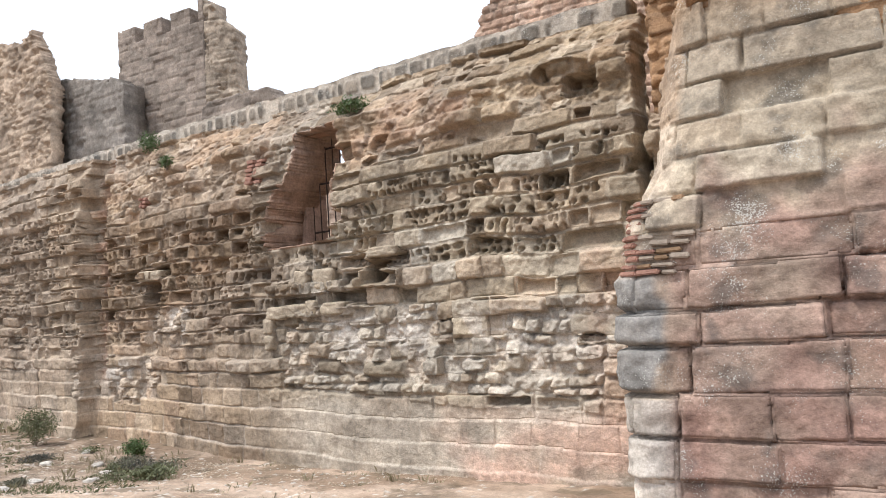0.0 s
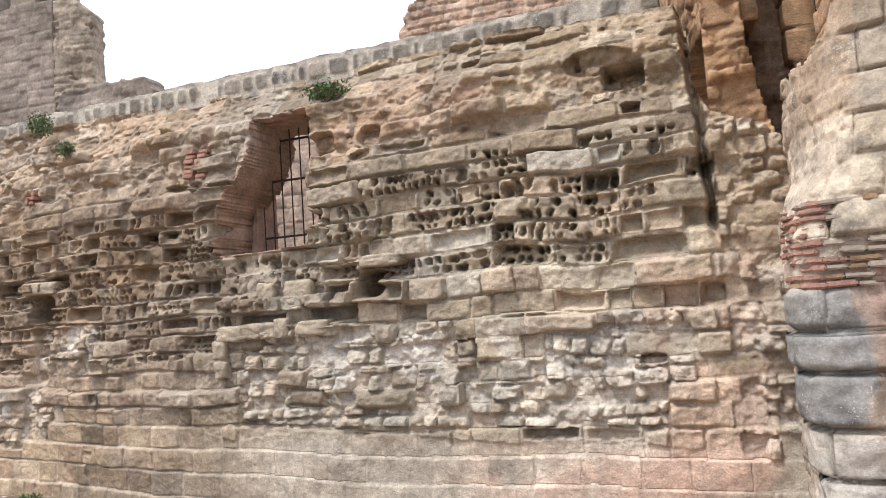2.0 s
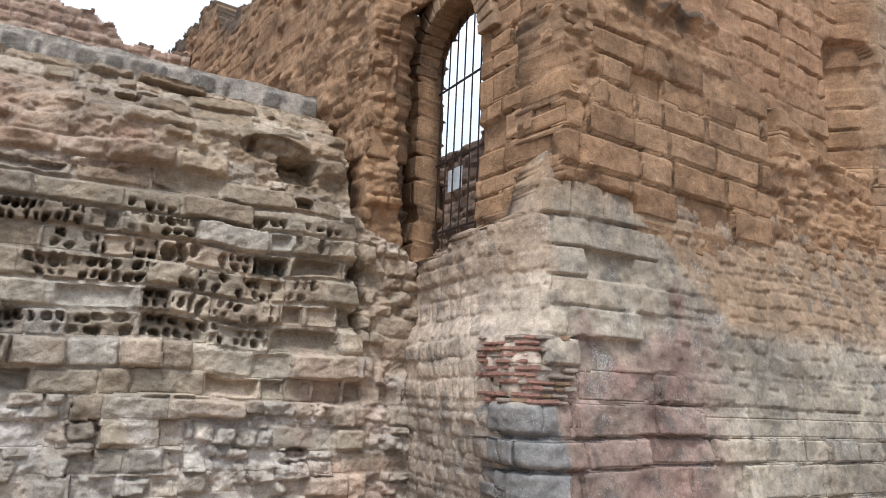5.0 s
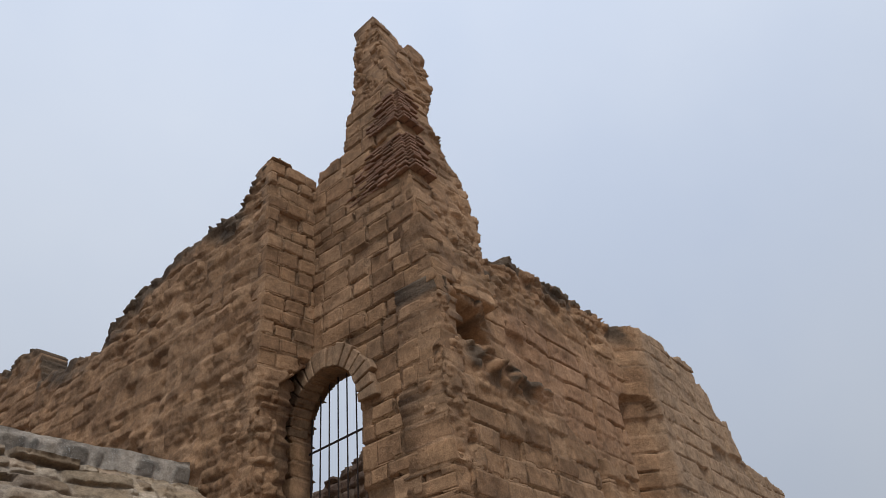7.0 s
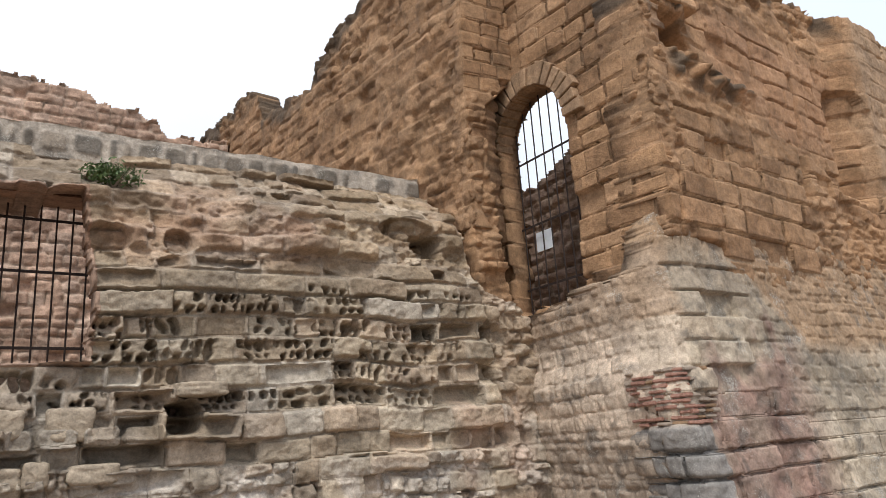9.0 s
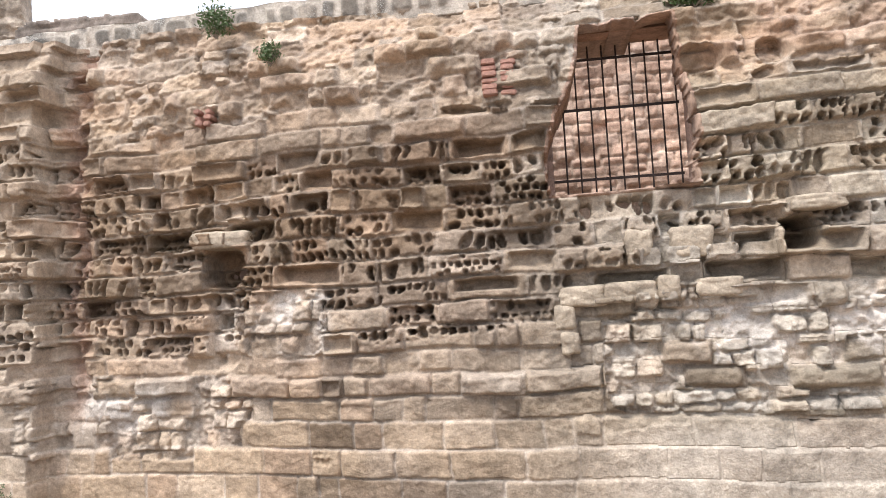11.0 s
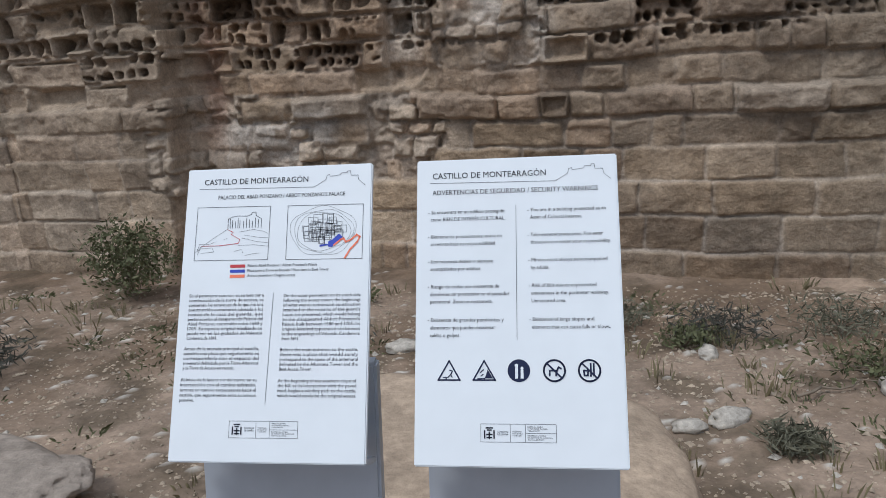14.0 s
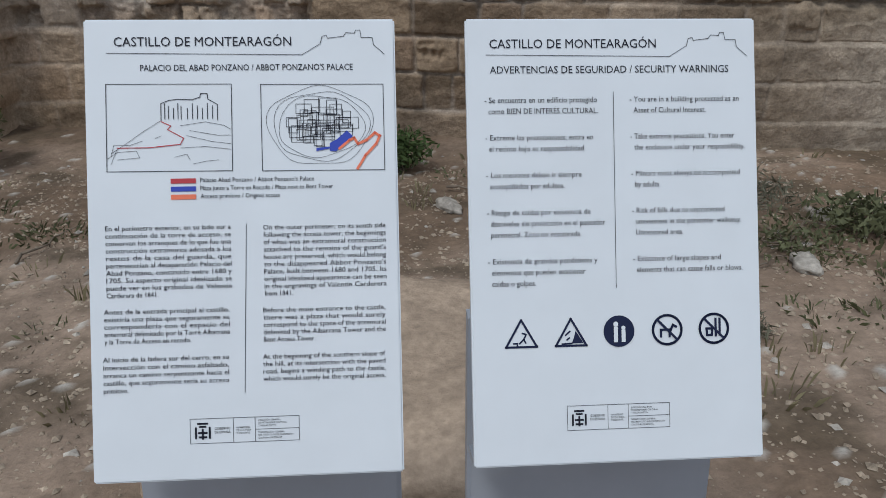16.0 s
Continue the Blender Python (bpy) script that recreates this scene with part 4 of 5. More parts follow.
# tower west face with the arched window
def arch(u, v):
    y = 6.35 + u
    w = (9.95 - 8.17) / 2
    return (np.abs(y - 9.06) < w) & (v > 4.25 + 0.1 * np.sin(9 * y)) & ((v < 7.55) | (((y - 9.06) / w) ** 2 + ((v - 7.55) / 0.98) ** 2 < 1))
def west_top(u):
    return np.interp(u, [0, 0.6, 0.75, 1.1, 1.6, 1.8, 1.9, 2.1, 2.2, 3.1, 3.2, 4.4], [17.2, 17.2, 17.3, 17.2, 16.9, 16.6, 15, 14.6, 13.5, 13.4, 9.0, 8.6])
tower_west = masonry("tower_west", (-0.9, 10.75), (-0.62, 6.35), 3.6, 17.5, lambda u: west_top(4.4 - u), 0.033, even(3.6, 18, 0.36, 12), (0.35, 0.95), BROWN, (3, 2, 3, 1), 53, "brown ashlar west face of the tower with an arched window", 0.5, 0.0, lambda u, v: arch(4.4 - u, v), 0.035, STONE, 0.012, offs=0.05, bed=0.11, ragged=0.3, pieces=150, fleck=0.3, worn=lambda u, v: np.clip(0.9 * box(u, v, 3.9, 4.6, 4.3, 8.0, 0.12) * step(-0.15, 0.15, fbm(u * 2, v * 1.7, 3)) + 0.9 * step(14.2, 15.5, v) * step(-0.1, 0.2, fbm(u * 2, v * 2, 3)), 0, 1), side=lambda u, v: 4.4 - u > 0.14 * np.maximum(0, v - 9.2) - 0.02 + 0.8 * (v < 4.85))
# voussoirs round the arch
for k in range(17):
    a0, a1 = math.pi * k / 17 + 0.012, math.pi * (k + 1) / 17 - 0.012
    r = random.Random(k)
    grow, proud = 0.36 + 0.1 * r.random(), 0.05 + 0.04 * r.random()
    bm = bmesh.new()
    ring = []
    for x in (-0.86 - proud + 0.0, -0.5):
        for ang, s in ((a0, 0.0), (a1, 0.0), (a1, grow), (a0, grow)):
            y, z = 9.06 - (0.89 + s) * math.cos(ang), 7.55 + (0.98 + s) * math.sin(ang)
            ring.append(bm.verts.new((x + 0.055 * (9.9 - y) * 1.0 + 0.02 * r.random(), y, z)))
    for f in ((0, 1, 2, 3), (7, 6, 5, 4), (0, 4, 5, 1), (1, 5, 6, 2), (2, 6, 7, 3), (3, 7, 4, 0)):
        bm.faces.new([ring[i] for i in f])
    bmesh.ops.recalc_face_normals(bm, faces=bm.faces)
    bmesh.ops.bevel(bm, geom=bm.edges[:], offset=0.015, segments=1, affect="EDGES")
    part("voussoir", bm, BROWNSTONE, tower_west)
# thin brick courses at the tower's corner
for z0, rows_n, y1 in ((11.9, 12, 8.35), (13.38, 11, 7.75)):
    for k in range(rows_n):
        z = z0 + 0.085 * k
        edge_y = 6.34 + 0.14 * (z - 9.2)
        y = edge_y - 0.04 + 0.05 * random.Random(k).random()
        while y < y1 - 0.05 * k:
            r = random.Random(int(y * 1000) + k)
            w = 0.24 + 0.08 * r.random()
            part("brick", block(-0.72 - 0.06 * r.random(), -0.4, y, y + w - 0.02, z, z + 0.052, 0.008), OLDBRICK, tower_west)
            y += w
        x = -0.66
        while x < -0.2 - 0.1 * random.Random(k + 9).random():
            r = random.Random(int(x * 1000) + k)
            w = 0.2 + 0.08 * r.random()
            part("brick", block(x, x + w - 0.02, edge_y - 0.1 - 0.12 * r.random(), edge_y + 0.3, z, z + 0.052, 0.008), OLDBRICK, tower_west)
            x += w
# pier over the arch
pier = masonry("wall_pier", (-1.93, 9.48), (-0.8, 9.42), 3.6, 13.5, lambda u: np.interp(u, [0, 1.1], [13.4, 13.3]), 0.03, even(3.6, 14, 0.33, 15, 0.12), (0.35, 0.62), BROWN, (3, 1, 3, 1), 57, "squared stone pier beside the arch, broken low down", 0.6, 0.0, None, 0.03, STONE, 0.012, offs=0.05, bed=0.11, fleck=0.3, ragged=0.08, worn=lambda u, v: 1 - step(7.6, 8.8, v + 0.6 * fbm(u * 2, v * 2, 3)), pieces=45, side=lambda u, v: (v > 8.85) | (u < np.interp(v, [3.6, 5, 6.8, 8.2, 8.9], [0.9, 0.62, 0.45, 0.42, 1.2])))
# the wall running back from the pier, its top broken in steps
masonry("wall_north_run", (-3.36, 23.8), (-1.93, 9.5), 5.8, 13.6, lambda u: np.interp(14.37 - u, [0, 0.6, 1.0, 2, 3.4, 4.9, 6.1, 8.6, 8.8, 10.4, 10.7, 14.4], [13.3, 13.15, 12.55, 12.5, 12.35, 11.85, 11.2, 11.3, 12.3, 12.7, 12.4, 12.3]), 0.05, even(5.8, 14, 0.3, 18), (0.3, 0.8), BROWN, (3, 3, 3, 1), 59, "rough stone wall with a broken stepped top", crust=0.8, thick=0.7, bat=0.0, hole=None, rough=0.07, material=STONE, joint=0.016, bed=0.07, ragged=0.3, fleck=0.3, worn=lambda u, v: step(0.0, 0.3, fbm(u * 0.6, v * 0.9, 4)))
# ruined cross wall behind the coping
masonry("wall_inner", (-10.75, 20.2), (-3.0, 20.4), 2.0, 12.7, lambda u: np.interp(u, [0, 0.1, 0.5, 1.3, 2, 3.4, 4, 5.2, 5.8, 6.2, 7.8], [11.2, 11.4, 12, 12.4, 12.35, 12.3, 12.1, 12.0, 11.6, 11.4, 11.5]), 0.05, even(2, 13, 0.3, 21), (0.3, 0.7), [(0.42, 0.28, 0.2), (0.38, 0.25, 0.175), (0.45, 0.33, 0.25)], (2, 2, 1), 61, "pinkish stone cross wall with a broken top", 0.8, 0.0, None, 0.1, STONE, 0.04, ragged=0.3)

bars("window_grille", (-0.44, 8.15, 0), (0, 1, 0), 2.0, 4.3, 8.6, 9, (4.8, 6.0, 7.3), label="iron bar grille in the arched tower window")

# crenellated tower and ruins beyond the wall
DUSK = [(0.22, 0.175, 0.14), (0.25, 0.2, 0.16), (0.19, 0.155, 0.125)]
masonry("far_tower", (-42.4, 28.1), (-34.4, 28.6), 8, 23, lambda u: np.where(u > 7.6, 21.8, np.where(np.mod(u, 2.55) < 1.8, 21.5, 20.4)), 0.08, even(8, 23, 0.45, 25, 0.1), (0.5, 1.1), DUSK, (1, 1, 1), 67, "crenellated stone tower beyond the wall", 2.0, 0, None, 0.04, STONE, 0.03, offs=0.06, bed=0.06, ragged=0.06)
masonry("far_tower_side", (-34.4, 28.6), (-32.3, 29.2), 8, 22.6, lambda u: np.interp(u, [0, 0.7, 0.9, 1.6, 2.2], [21.7, 21.3, 20.5, 20.0, 19.2]), 0.08, even(8, 23, 0.4, 26), (0.4, 1.0), [(0.3, 0.24, 0.18), (0.25, 0.2, 0.15)], (1, 1), 68, "broken side of the crenellated tower", 1.2, 0, None, 0.1, STONE, 0.04, ragged=0.3, worn=lambda u, v: step(-0.1, 0.2, fbm(u * 0.8, v * 0.8, 3)), wear=2.0)
masonry("far_ruin", (-60, 25), (-45.4, 25), 6, 22.8, lambda u: np.interp(u, [0, 8, 11, 12.6, 12.8, 13.8, 14.4], [22.4, 22, 21.6, 22.2, 21.0, 20.4, 18.8]), 0.1, even(6, 23, 0.5, 27), (0.5, 1.3), [(0.34, 0.255, 0.185), (0.38, 0.29, 0.21)], (1, 1), 69, "ruined buff stone tower beyond the wall", 0.8, 0, None, 0.12, STONE, 0.04, ragged=0.7, bed=0.12, offs=0.2, worn=lambda u, v: step(0.0, 0.3, fbm(u * 0.7, v * 0.9, 4)), wear=2.0)
masonry("far_wall", (-50, 26.5), (-39.6, 26.5), 6, 19.6, lambda u: np.interp(u, [0, 3.5, 7.2, 9.6, 10.4], [18.9, 18.8, 18.0, 17.3, 17.0]), 0.1, even(6, 20, 0.5, 29), (0.5, 1.3), [(0.19, 0.165, 0.14), (0.22, 0.19, 0.16)], (1, 1), 70, "grey ruined outer wall beyond", 1.5, 0, None, 0.07, STONE, 0.04, ragged=0.3, bed=0.06)
masonry("far_wall_low", (-27.4, 22.4), (-22.4, 22.4), 5, 12.9, lambda u: np.interp(u, [0, 1, 4.4, 5], [12.3, 12.45, 12.4, 11.7]), 0.08, even(5, 13, 0.4, 33), (0.4, 1.0), DUSK, (1, 1, 1), 79, "low dark ruined wall beside the far tower", 1.0, 0, None, 0.05, STONE, 0.04, ragged=0.15, bed=0.06)


# ---- the two information boards ----
def board(name, x0, x1, label):
    """A lectern: white tilted panel folded under at its foot, on a grey sheet-metal post."""
    b = tagged(new(name), label, "information board", "information boards")
    b.location = ((x0 + x1) / 2, 3.12, ground_z(np.array((x0 + x1) / 2), np.array(3.2)).item())
    w = x1 - x0
    ang = 90 - 26.9
    m = pose(0, 3.016 - b.location.y, 0.692 - b.location.z, ang, 0, 0)
    bm = block(-w / 2, w / 2, 0, 0.749, -0.018, 0, 0.003, m)
    panel = part("panel", bm, PANEL, b)
    bm = block(-w / 2, w / 2, -0.002, 0.012, -0.11, -0.018, 0.002, m)
    part("folded_edge", bm, POST, b, "grey folded metal edge")
    lean = Matrix(((1, 0, 0, 0), (0, 1, 0.19, -0.19 * (0.72 - b.location.z)), (0, 0, 1, 0), (0, 0, 0, 1)))
    bm = block(-w / 2 + 0.005, w / 2 - 0.005, 0.075, 0.125, -0.3, 0.98 - b.location.z - 0.12, 0.008, lean)
    part("post", bm, POST, b, "grey sheet-metal post")
    return panel, m, w


LB, LM, LW = board("information_board", -14.135, -13.635, "white lectern panel with castle history and plans")
RB, RM, RW = board("information_board", -13.518, -13.022, "white lectern panel with safety warnings and pictograms")

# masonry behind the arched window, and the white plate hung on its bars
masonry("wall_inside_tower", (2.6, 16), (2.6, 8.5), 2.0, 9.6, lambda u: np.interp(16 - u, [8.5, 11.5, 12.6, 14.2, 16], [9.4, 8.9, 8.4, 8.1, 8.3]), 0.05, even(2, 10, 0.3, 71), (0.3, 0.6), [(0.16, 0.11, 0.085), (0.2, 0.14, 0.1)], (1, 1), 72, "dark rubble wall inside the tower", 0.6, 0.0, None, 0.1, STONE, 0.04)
plate = tagged(new("notice_plate"), "blank white plate hung on the window bars", "notice plate")
part("sheet", block(-0.34, -0.325, 9.28, 9.72, 5.5, 5.88, 0.003), PANEL, plate)
# masonry seen through the barred window of the curtain wall
masonry("wall_courtyard", (-23, 19.0), (-16.6, 19.2), 2.0, 10.0, lambda u: np.interp(u, [0, 4, 5.8], [6.4, 6.6, 6.5]), 0.06, even(2, 12, 0.35, 73), (0.3, 0.8), [(0.4, 0.28, 0.2), (0.36, 0.26, 0.19)], (1, 1), 74, "pale stone wall across the courtyard", 0.8, 0.0, None, 0.08, STONE, 0.04)

masonry("wall_doorway", (-15.0, 17.0), (-10.2, 17.05), 2.0, 8.8, lambda u: np.interp(u, [0, 1.5, 1.6, 2.0, 2.65, 3.25, 4.85], [5.8, 6.2, 6.6, 7.4, 7.8, 8.4, 8.5]), 0.04, even(2, 9, 0.4, 75), (0.4, 0.9), [(0.46, 0.34, 0.26), (0.42, 0.31, 0.235)], (1, 1), 76, "pale stone wall with an open doorway inside the castle", 0.55, 0.0, lambda u, v: (u > 3.17) & (u < 4.5) & (v > 5.05) & (v < 6.95), 0.05, STONE, 0.02, bed=0.04)
# brick patch and grey stones at the tower's foot
foot = bpy.data.objects["tower_foot"]
PLAN = rounded(FOOT_PLAN)
for k in range(11):
    z = 2.14 + 0.072 * k + 0.012 * random.Random(k + 40).random()
    w = -1.02 + 0.16 * random.Random(k).random()
    while w < 0.62:
        r = random.Random(int(w * 977) + 31 * k + 5)
        long = 0.12 + 0.15 * r.random()
        red = r.random() < 0.8 and w < 0.05 + 0.2 * r.random()
        u = CORNER + w + long / 2
        h = float(foot_form(np.array(u), np.array(z)))
        q = [float(np.interp(u, PLAN[0], c)) for c in PLAN[1:]]
        dx, dy = [float(c) for c in foot_slide(np.array(u), np.array(z))]
        m = pose(q[0] + q[2] * h + dx, q[1] + q[3] * h + dy, z, 0, 3 * r.random() - 1.5, math.degrees(math.atan2(q[2], -q[3])) + 8 * r.random() - 4)
        if r.random() > 0.22:
            part("brick", block(-long / 2, long / 2 - 0.012, 0.0 - 0.045 * r.random() ** 1.5, 0.3, 0.01 * r.random(), 0.042 + 0.018 * r.random(), 0.014, m), BRICK if red else BROWNSTONE if r.random() < 0.2 else CUT, foot)
        w += long


def rock(name, x, y, z, rx, ry, rz, material, label="", seed=0, detail=3, rough=0.22, power=2.6, parent=None, category="rock", turn=0.0, group=""):
    """A worn stone: a squarish ball, its outline broken by noise."""
    bm = bmesh.new()
    bmesh.ops.create_icosphere(bm, subdivisions=detail, radius=1)
    for v in bm.verts:
        c = v.co
        k = (abs(c.x) ** power + abs(c.y) ** power + abs(c.z) ** power) ** (-1 / power)
        n1 = noise.fractal(c * 1.3 + Vector((seed * 3.1, seed, 0)), 0.8, 2.0, 6)
        c = c * k * (1 + rough * n1)
        v.co = (c.x * rx, c.y * ry, c.z * rz)
    bmesh.ops.transform(bm, matrix=pose(x, y, z, 0, 0, turn), verts=bm.verts)
    ob = part(name, bm, material, parent, "", True)
    if label:
        tagged(ob, label, category, group)
    return ob


# brick remnants in the curtain wall
for bx, bz, rows_n, wdt in ((-10.75, 4.78, 6, 0.5), (-15.1, 4.85, 3, 0.3)):
    for k in range(rows_n):
        z = bz + 0.092 * k
        y = float(face_y(bx, z))
        for j in range(2):
            r = random.Random(k * 7 + j + int(bx))
            part("brick", block(bx + j * wdt / 2 + 0.03 * r.random(), bx + (j + 1) * wdt / 2 - 0.01 - 0.05 * r.random(), y - 0.09 - 0.07 * r.random(), y + 0.3, z - 0.01 * r.random(), z + 0.06 + 0.02 * r.random(), 0.014), BRICK, wall)
rock("corbel_stone", -14.76, float(face_y(-14.76, 3.12)) + 0.19, 3.12, 0.44, 0.24, 0.13, WALLSTONE, seed=31, rough=0.09, power=10, detail=4, parent=wall)
# corbels and blocks standing out under the window
for k, (x, z, w, hgt) in enumerate(((-8.95, 2.62, 0.29, 0.17), (-8.35, 2.6, 0.42, 0.19), (-9.15, 2.02, 0.55, 0.13), (-8.62, 2.05, 0.24, 0.15), (-8.1, 2.03, 0.45, 0.12), (-9.72, 2.0, 0.5, 0.13), (-9.9, 1.75, 0.22, 0.15), (-6.9, 2.98, 0.55, 0.09), (-9.85, 1.42, 0.2, 0.14))):
    y = float(face_y(x, z))
    rock("corbel_stone", x + w / 4, y + 0.1, z, w / 1.7, 0.22, hgt, WALLSTONE, seed=k + 20, rough=0.12, power=9, detail=4, parent=wall)


# ---- writing on the boards ----
def place(board_m, u, v, up=0.0012):
    return board_m @ Matrix.Translation((u, v, up))


def letters(rows_of_text):
    """One mesh from lines of text: (words, left, baseline, width or 0, size)."""
    bm = bmesh.new()
    for words, u, v, width, size in rows_of_text:
        cu = bpy.data.curves.new("text", "FONT")
        cu.body, cu.size, cu.resolution_u, cu.fill_mode = words, 1.0, 2, "FRONT"
        tmp = bpy.data.objects.new("text", cu)
        me = bpy.data.meshes.new_from_object(tmp)
        xs = [q.co.x for q in me.vertices]
        sx = width / (max(xs) - min(xs)) if width else size * 0.9
        sy = size if size else sx
        base = min(xs)
        for q in me.vertices:
            q.co = (u + (q.co.x - base) * sx, v + q.co.y * sy, 0)
        bm.from_mesh(me)
        bpy.data.objects.remove(tmp)
        bpy.data.meshes.remove(me)
        bpy.data.curves.remove(cu)
    return bm


def print_text(board_ob, m, name, rows_of_text, material=INK):
    bm = letters(rows_of_text)
    bmesh.ops.transform(bm, matrix=place(m, 0, 0), verts=bm.verts)
    return part(name, bm, material, board_ob)


def strokes(lines, w):
    """Flat strokes of width w along polylines."""
    bm = bmesh.new()
    for pts in lines:
        for (x0, y0), (x1, y1) in zip(pts, pts[1:]):
            L = math.hypot(x1 - x0, y1 - y0) or 1e-6
            nx, ny, ex, ey = -(y1 - y0) / L * w / 2, (x1 - x0) / L * w / 2, (x1 - x0) / L * w / 2, (y1 - y0) / L * w / 2
            bm.faces.new([bm.verts.new((x, y, 0)) for x, y in ((x0 - nx - ex, y0 - ny - ey), (x1 - nx + ex, y1 - ny + ey), (x1 + nx + ex, y1 + ny + ey), (x0 + nx - ex, y0 + ny - ey))])
    return bm


def drawn(board_ob, m, name, bm, material=INK, up=0.0012, label=""):
    bmesh.ops.transform(bm, matrix=place(m, 0, 0, up), verts=bm.verts)
    return part(name, bm, material, board_ob, label)


def shape(pts):
    bm = bmesh.new()
    bm.faces.new([bm.verts.new((x, y, 0)) for x, y in pts])
    return bm


def ringpts(cx, cy, r, n=36):
    return [(cx + r * math.cos(2 * math.pi * k / n), cy + r * math.sin(2 * math.pi * k / n)) for k in range(n + 1)]


def column(lines, u, v0, dv, width):
    """Justified lines: all but the last fill the width."""
    out = []
    for k, words in enumerate(lines):
        full = k < len(lines) - 1
        out.append((words, u, v0 - dv * k, width if full else 0, 0.0115))
    return out


SKYLINE = [(0.098, 0.69), (0.128, 0.708), (0.131, 0.72), (0.138, 0.722), (0.14, 0.717), (0.166, 0.72), (0.17, 0.726), (0.184, 0.725), (0.186, 0.73), (0.193, 0.73), (0.195, 0.718), (0.213, 0.718), (0.215, 0.706), (0.232, 0.691)]
for bo, m, t0 in ((LB, LM, -0.202), (RB, RM, -0.208)):
    sh = 0.0 if bo is LB else -0.006
    print_text(bo, m, "title_text", [("CASTILLO DE MONTEARAGÓN", t0, 0.705 + sh, 0.283, 0.0215)])
    drawn(bo, m, "skyline_drawing", strokes([[(-0.214, 0.694 + sh), (0.098, 0.69 + sh)], [(x, y + sh) for x, y in SKYLINE]], 0.0009))
    # framed emblem and office names
    c0, c1, z0, z1 = (-0.095, 0.08, 0.06, 0.1) if bo is LB else (-0.09, 0.085, 0.058, 0.099)
    a, b2 = c0 + 0.069, c0 + 0.104
    drawn(bo, m, "emblem_frame", strokes([[(c0, z0), (c1, z0), (c1, z1), (c0, z1), (c0, z0)], [(a, z0), (a, z1)], [(b2, z0), (b2, z1)], [(b2, (z0 + z1) / 2), (c1, (z0 + z1) / 2)]], 0.0007))
    em = [[(c0 + 0.013, z0 + 0.032), (c0 + 0.027, z0 + 0.032)], [(c0 + 0.016, z0 + 0.027), (c0 + 0.024, z0 + 0.027)], [(c0 + 0.02, z0 + 0.008), (c0 + 0.02, z0 + 0.022)], [(c0 + 0.009, z0 + 0.009), (c0 + 0.009, z0 + 0.025)], [(c0 + 0.031, z0 + 0.009), (c0 + 0.031, z0 + 0.025)], [(c0 + 0.015, z0 + 0.01), (c0 + 0.025, z0 + 0.01)], [(c0 + 0.014, z0 + 0.017), (c0 + 0.026, z0 + 0.017)]]
    drawn(bo, m, "emblem", strokes(em, 0.0032))
    print_text(bo, m, "office_text", [("GOBIERNO", c0 + 0.039, z0 + 0.0215, 0.025, 0.0058), ("DE ESPAÑA", c0 + 0.039, z0 + 0.0155, 0.025, 0.0058), ("MINISTERIO", a + 0.005, z0 + 0.0225, 0.0215, 0.0042), ("DE CULTURA", a + 0.005, z0 + 0.018, 0.0235, 0.0042), ("Y DEPORTE", a + 0.005, z0 + 0.0135, 0.021, 0.0042), ("DIRECCIÓN GENERAL", b2 + 0.005, z0 + 0.0335, 0.036, 0.004), ("DE PATRIMONIO CULTURAL", b2 + 0.005, z0 + 0.029, 0.046, 0.004), ("Y BELLAS ARTES", b2 + 0.005, z0 + 0.0245, 0.028, 0.004), ("SUBDIRECCIÓN GENERAL", b2 + 0.005, z0 + 0.0135, 0.042, 0.004), ("DEL INSTITUTO DEL PATRIMONIO", b2 + 0.005, z0 + 0.009, 0.057, 0.004), ("CULTURAL DE ESPAÑA", b2 + 0.005, z0 + 0.0045, 0.038, 0.004)])

print_text(LB, LM, "subtitle_text", [("PALACIO DEL ABAD PONZANO / ABBOT PONZANO'S PALACE", -0.161, 0.665, 0.341, 0.0145)])
drawn(LB, LM, "drawing_frame", strokes([[(-0.216, 0.644), (-0.017, 0.643), (-0.018, 0.502), (-0.217, 0.503), (-0.216, 0.644)]], 0.001))
drawn(LB, LM, "plan_frame", strokes([[(0.03, 0.642), (0.229, 0.641), (0.229, 0.5), (0.03, 0.501), (0.03, 0.642)]], 0.001))
drawn(LB, LM, "legend_bar", shape([(-0.117, 0.4825), (-0.077, 0.4825), (-0.077, 0.4905), (-0.117, 0.4905)]), RED)
drawn(LB, LM, "legend_bar", shape([(-0.117, 0.4695), (-0.077, 0.4695), (-0.077, 0.4775), (-0.117, 0.4775)]), BLUE)
drawn(LB, LM, "legend_bar", shape([(-0.117, 0.4565), (-0.077, 0.4565), (-0.077, 0.4645), (-0.117, 0.4645)]), ORANGE)
print_text(LB, LM, "legend_text", [("Palacio Abad Ponzano / Abbot Ponzano's Palace", -0.07, 0.484, 0.183, 0.0105), ("Plaza junto a Torre en Recodo / Plaza next to Bent Tower", -0.07, 0.471, 0.214, 0.0105), ("Acceso primitivo / Original access", -0.07, 0.458, 0.127, 0.0105)])
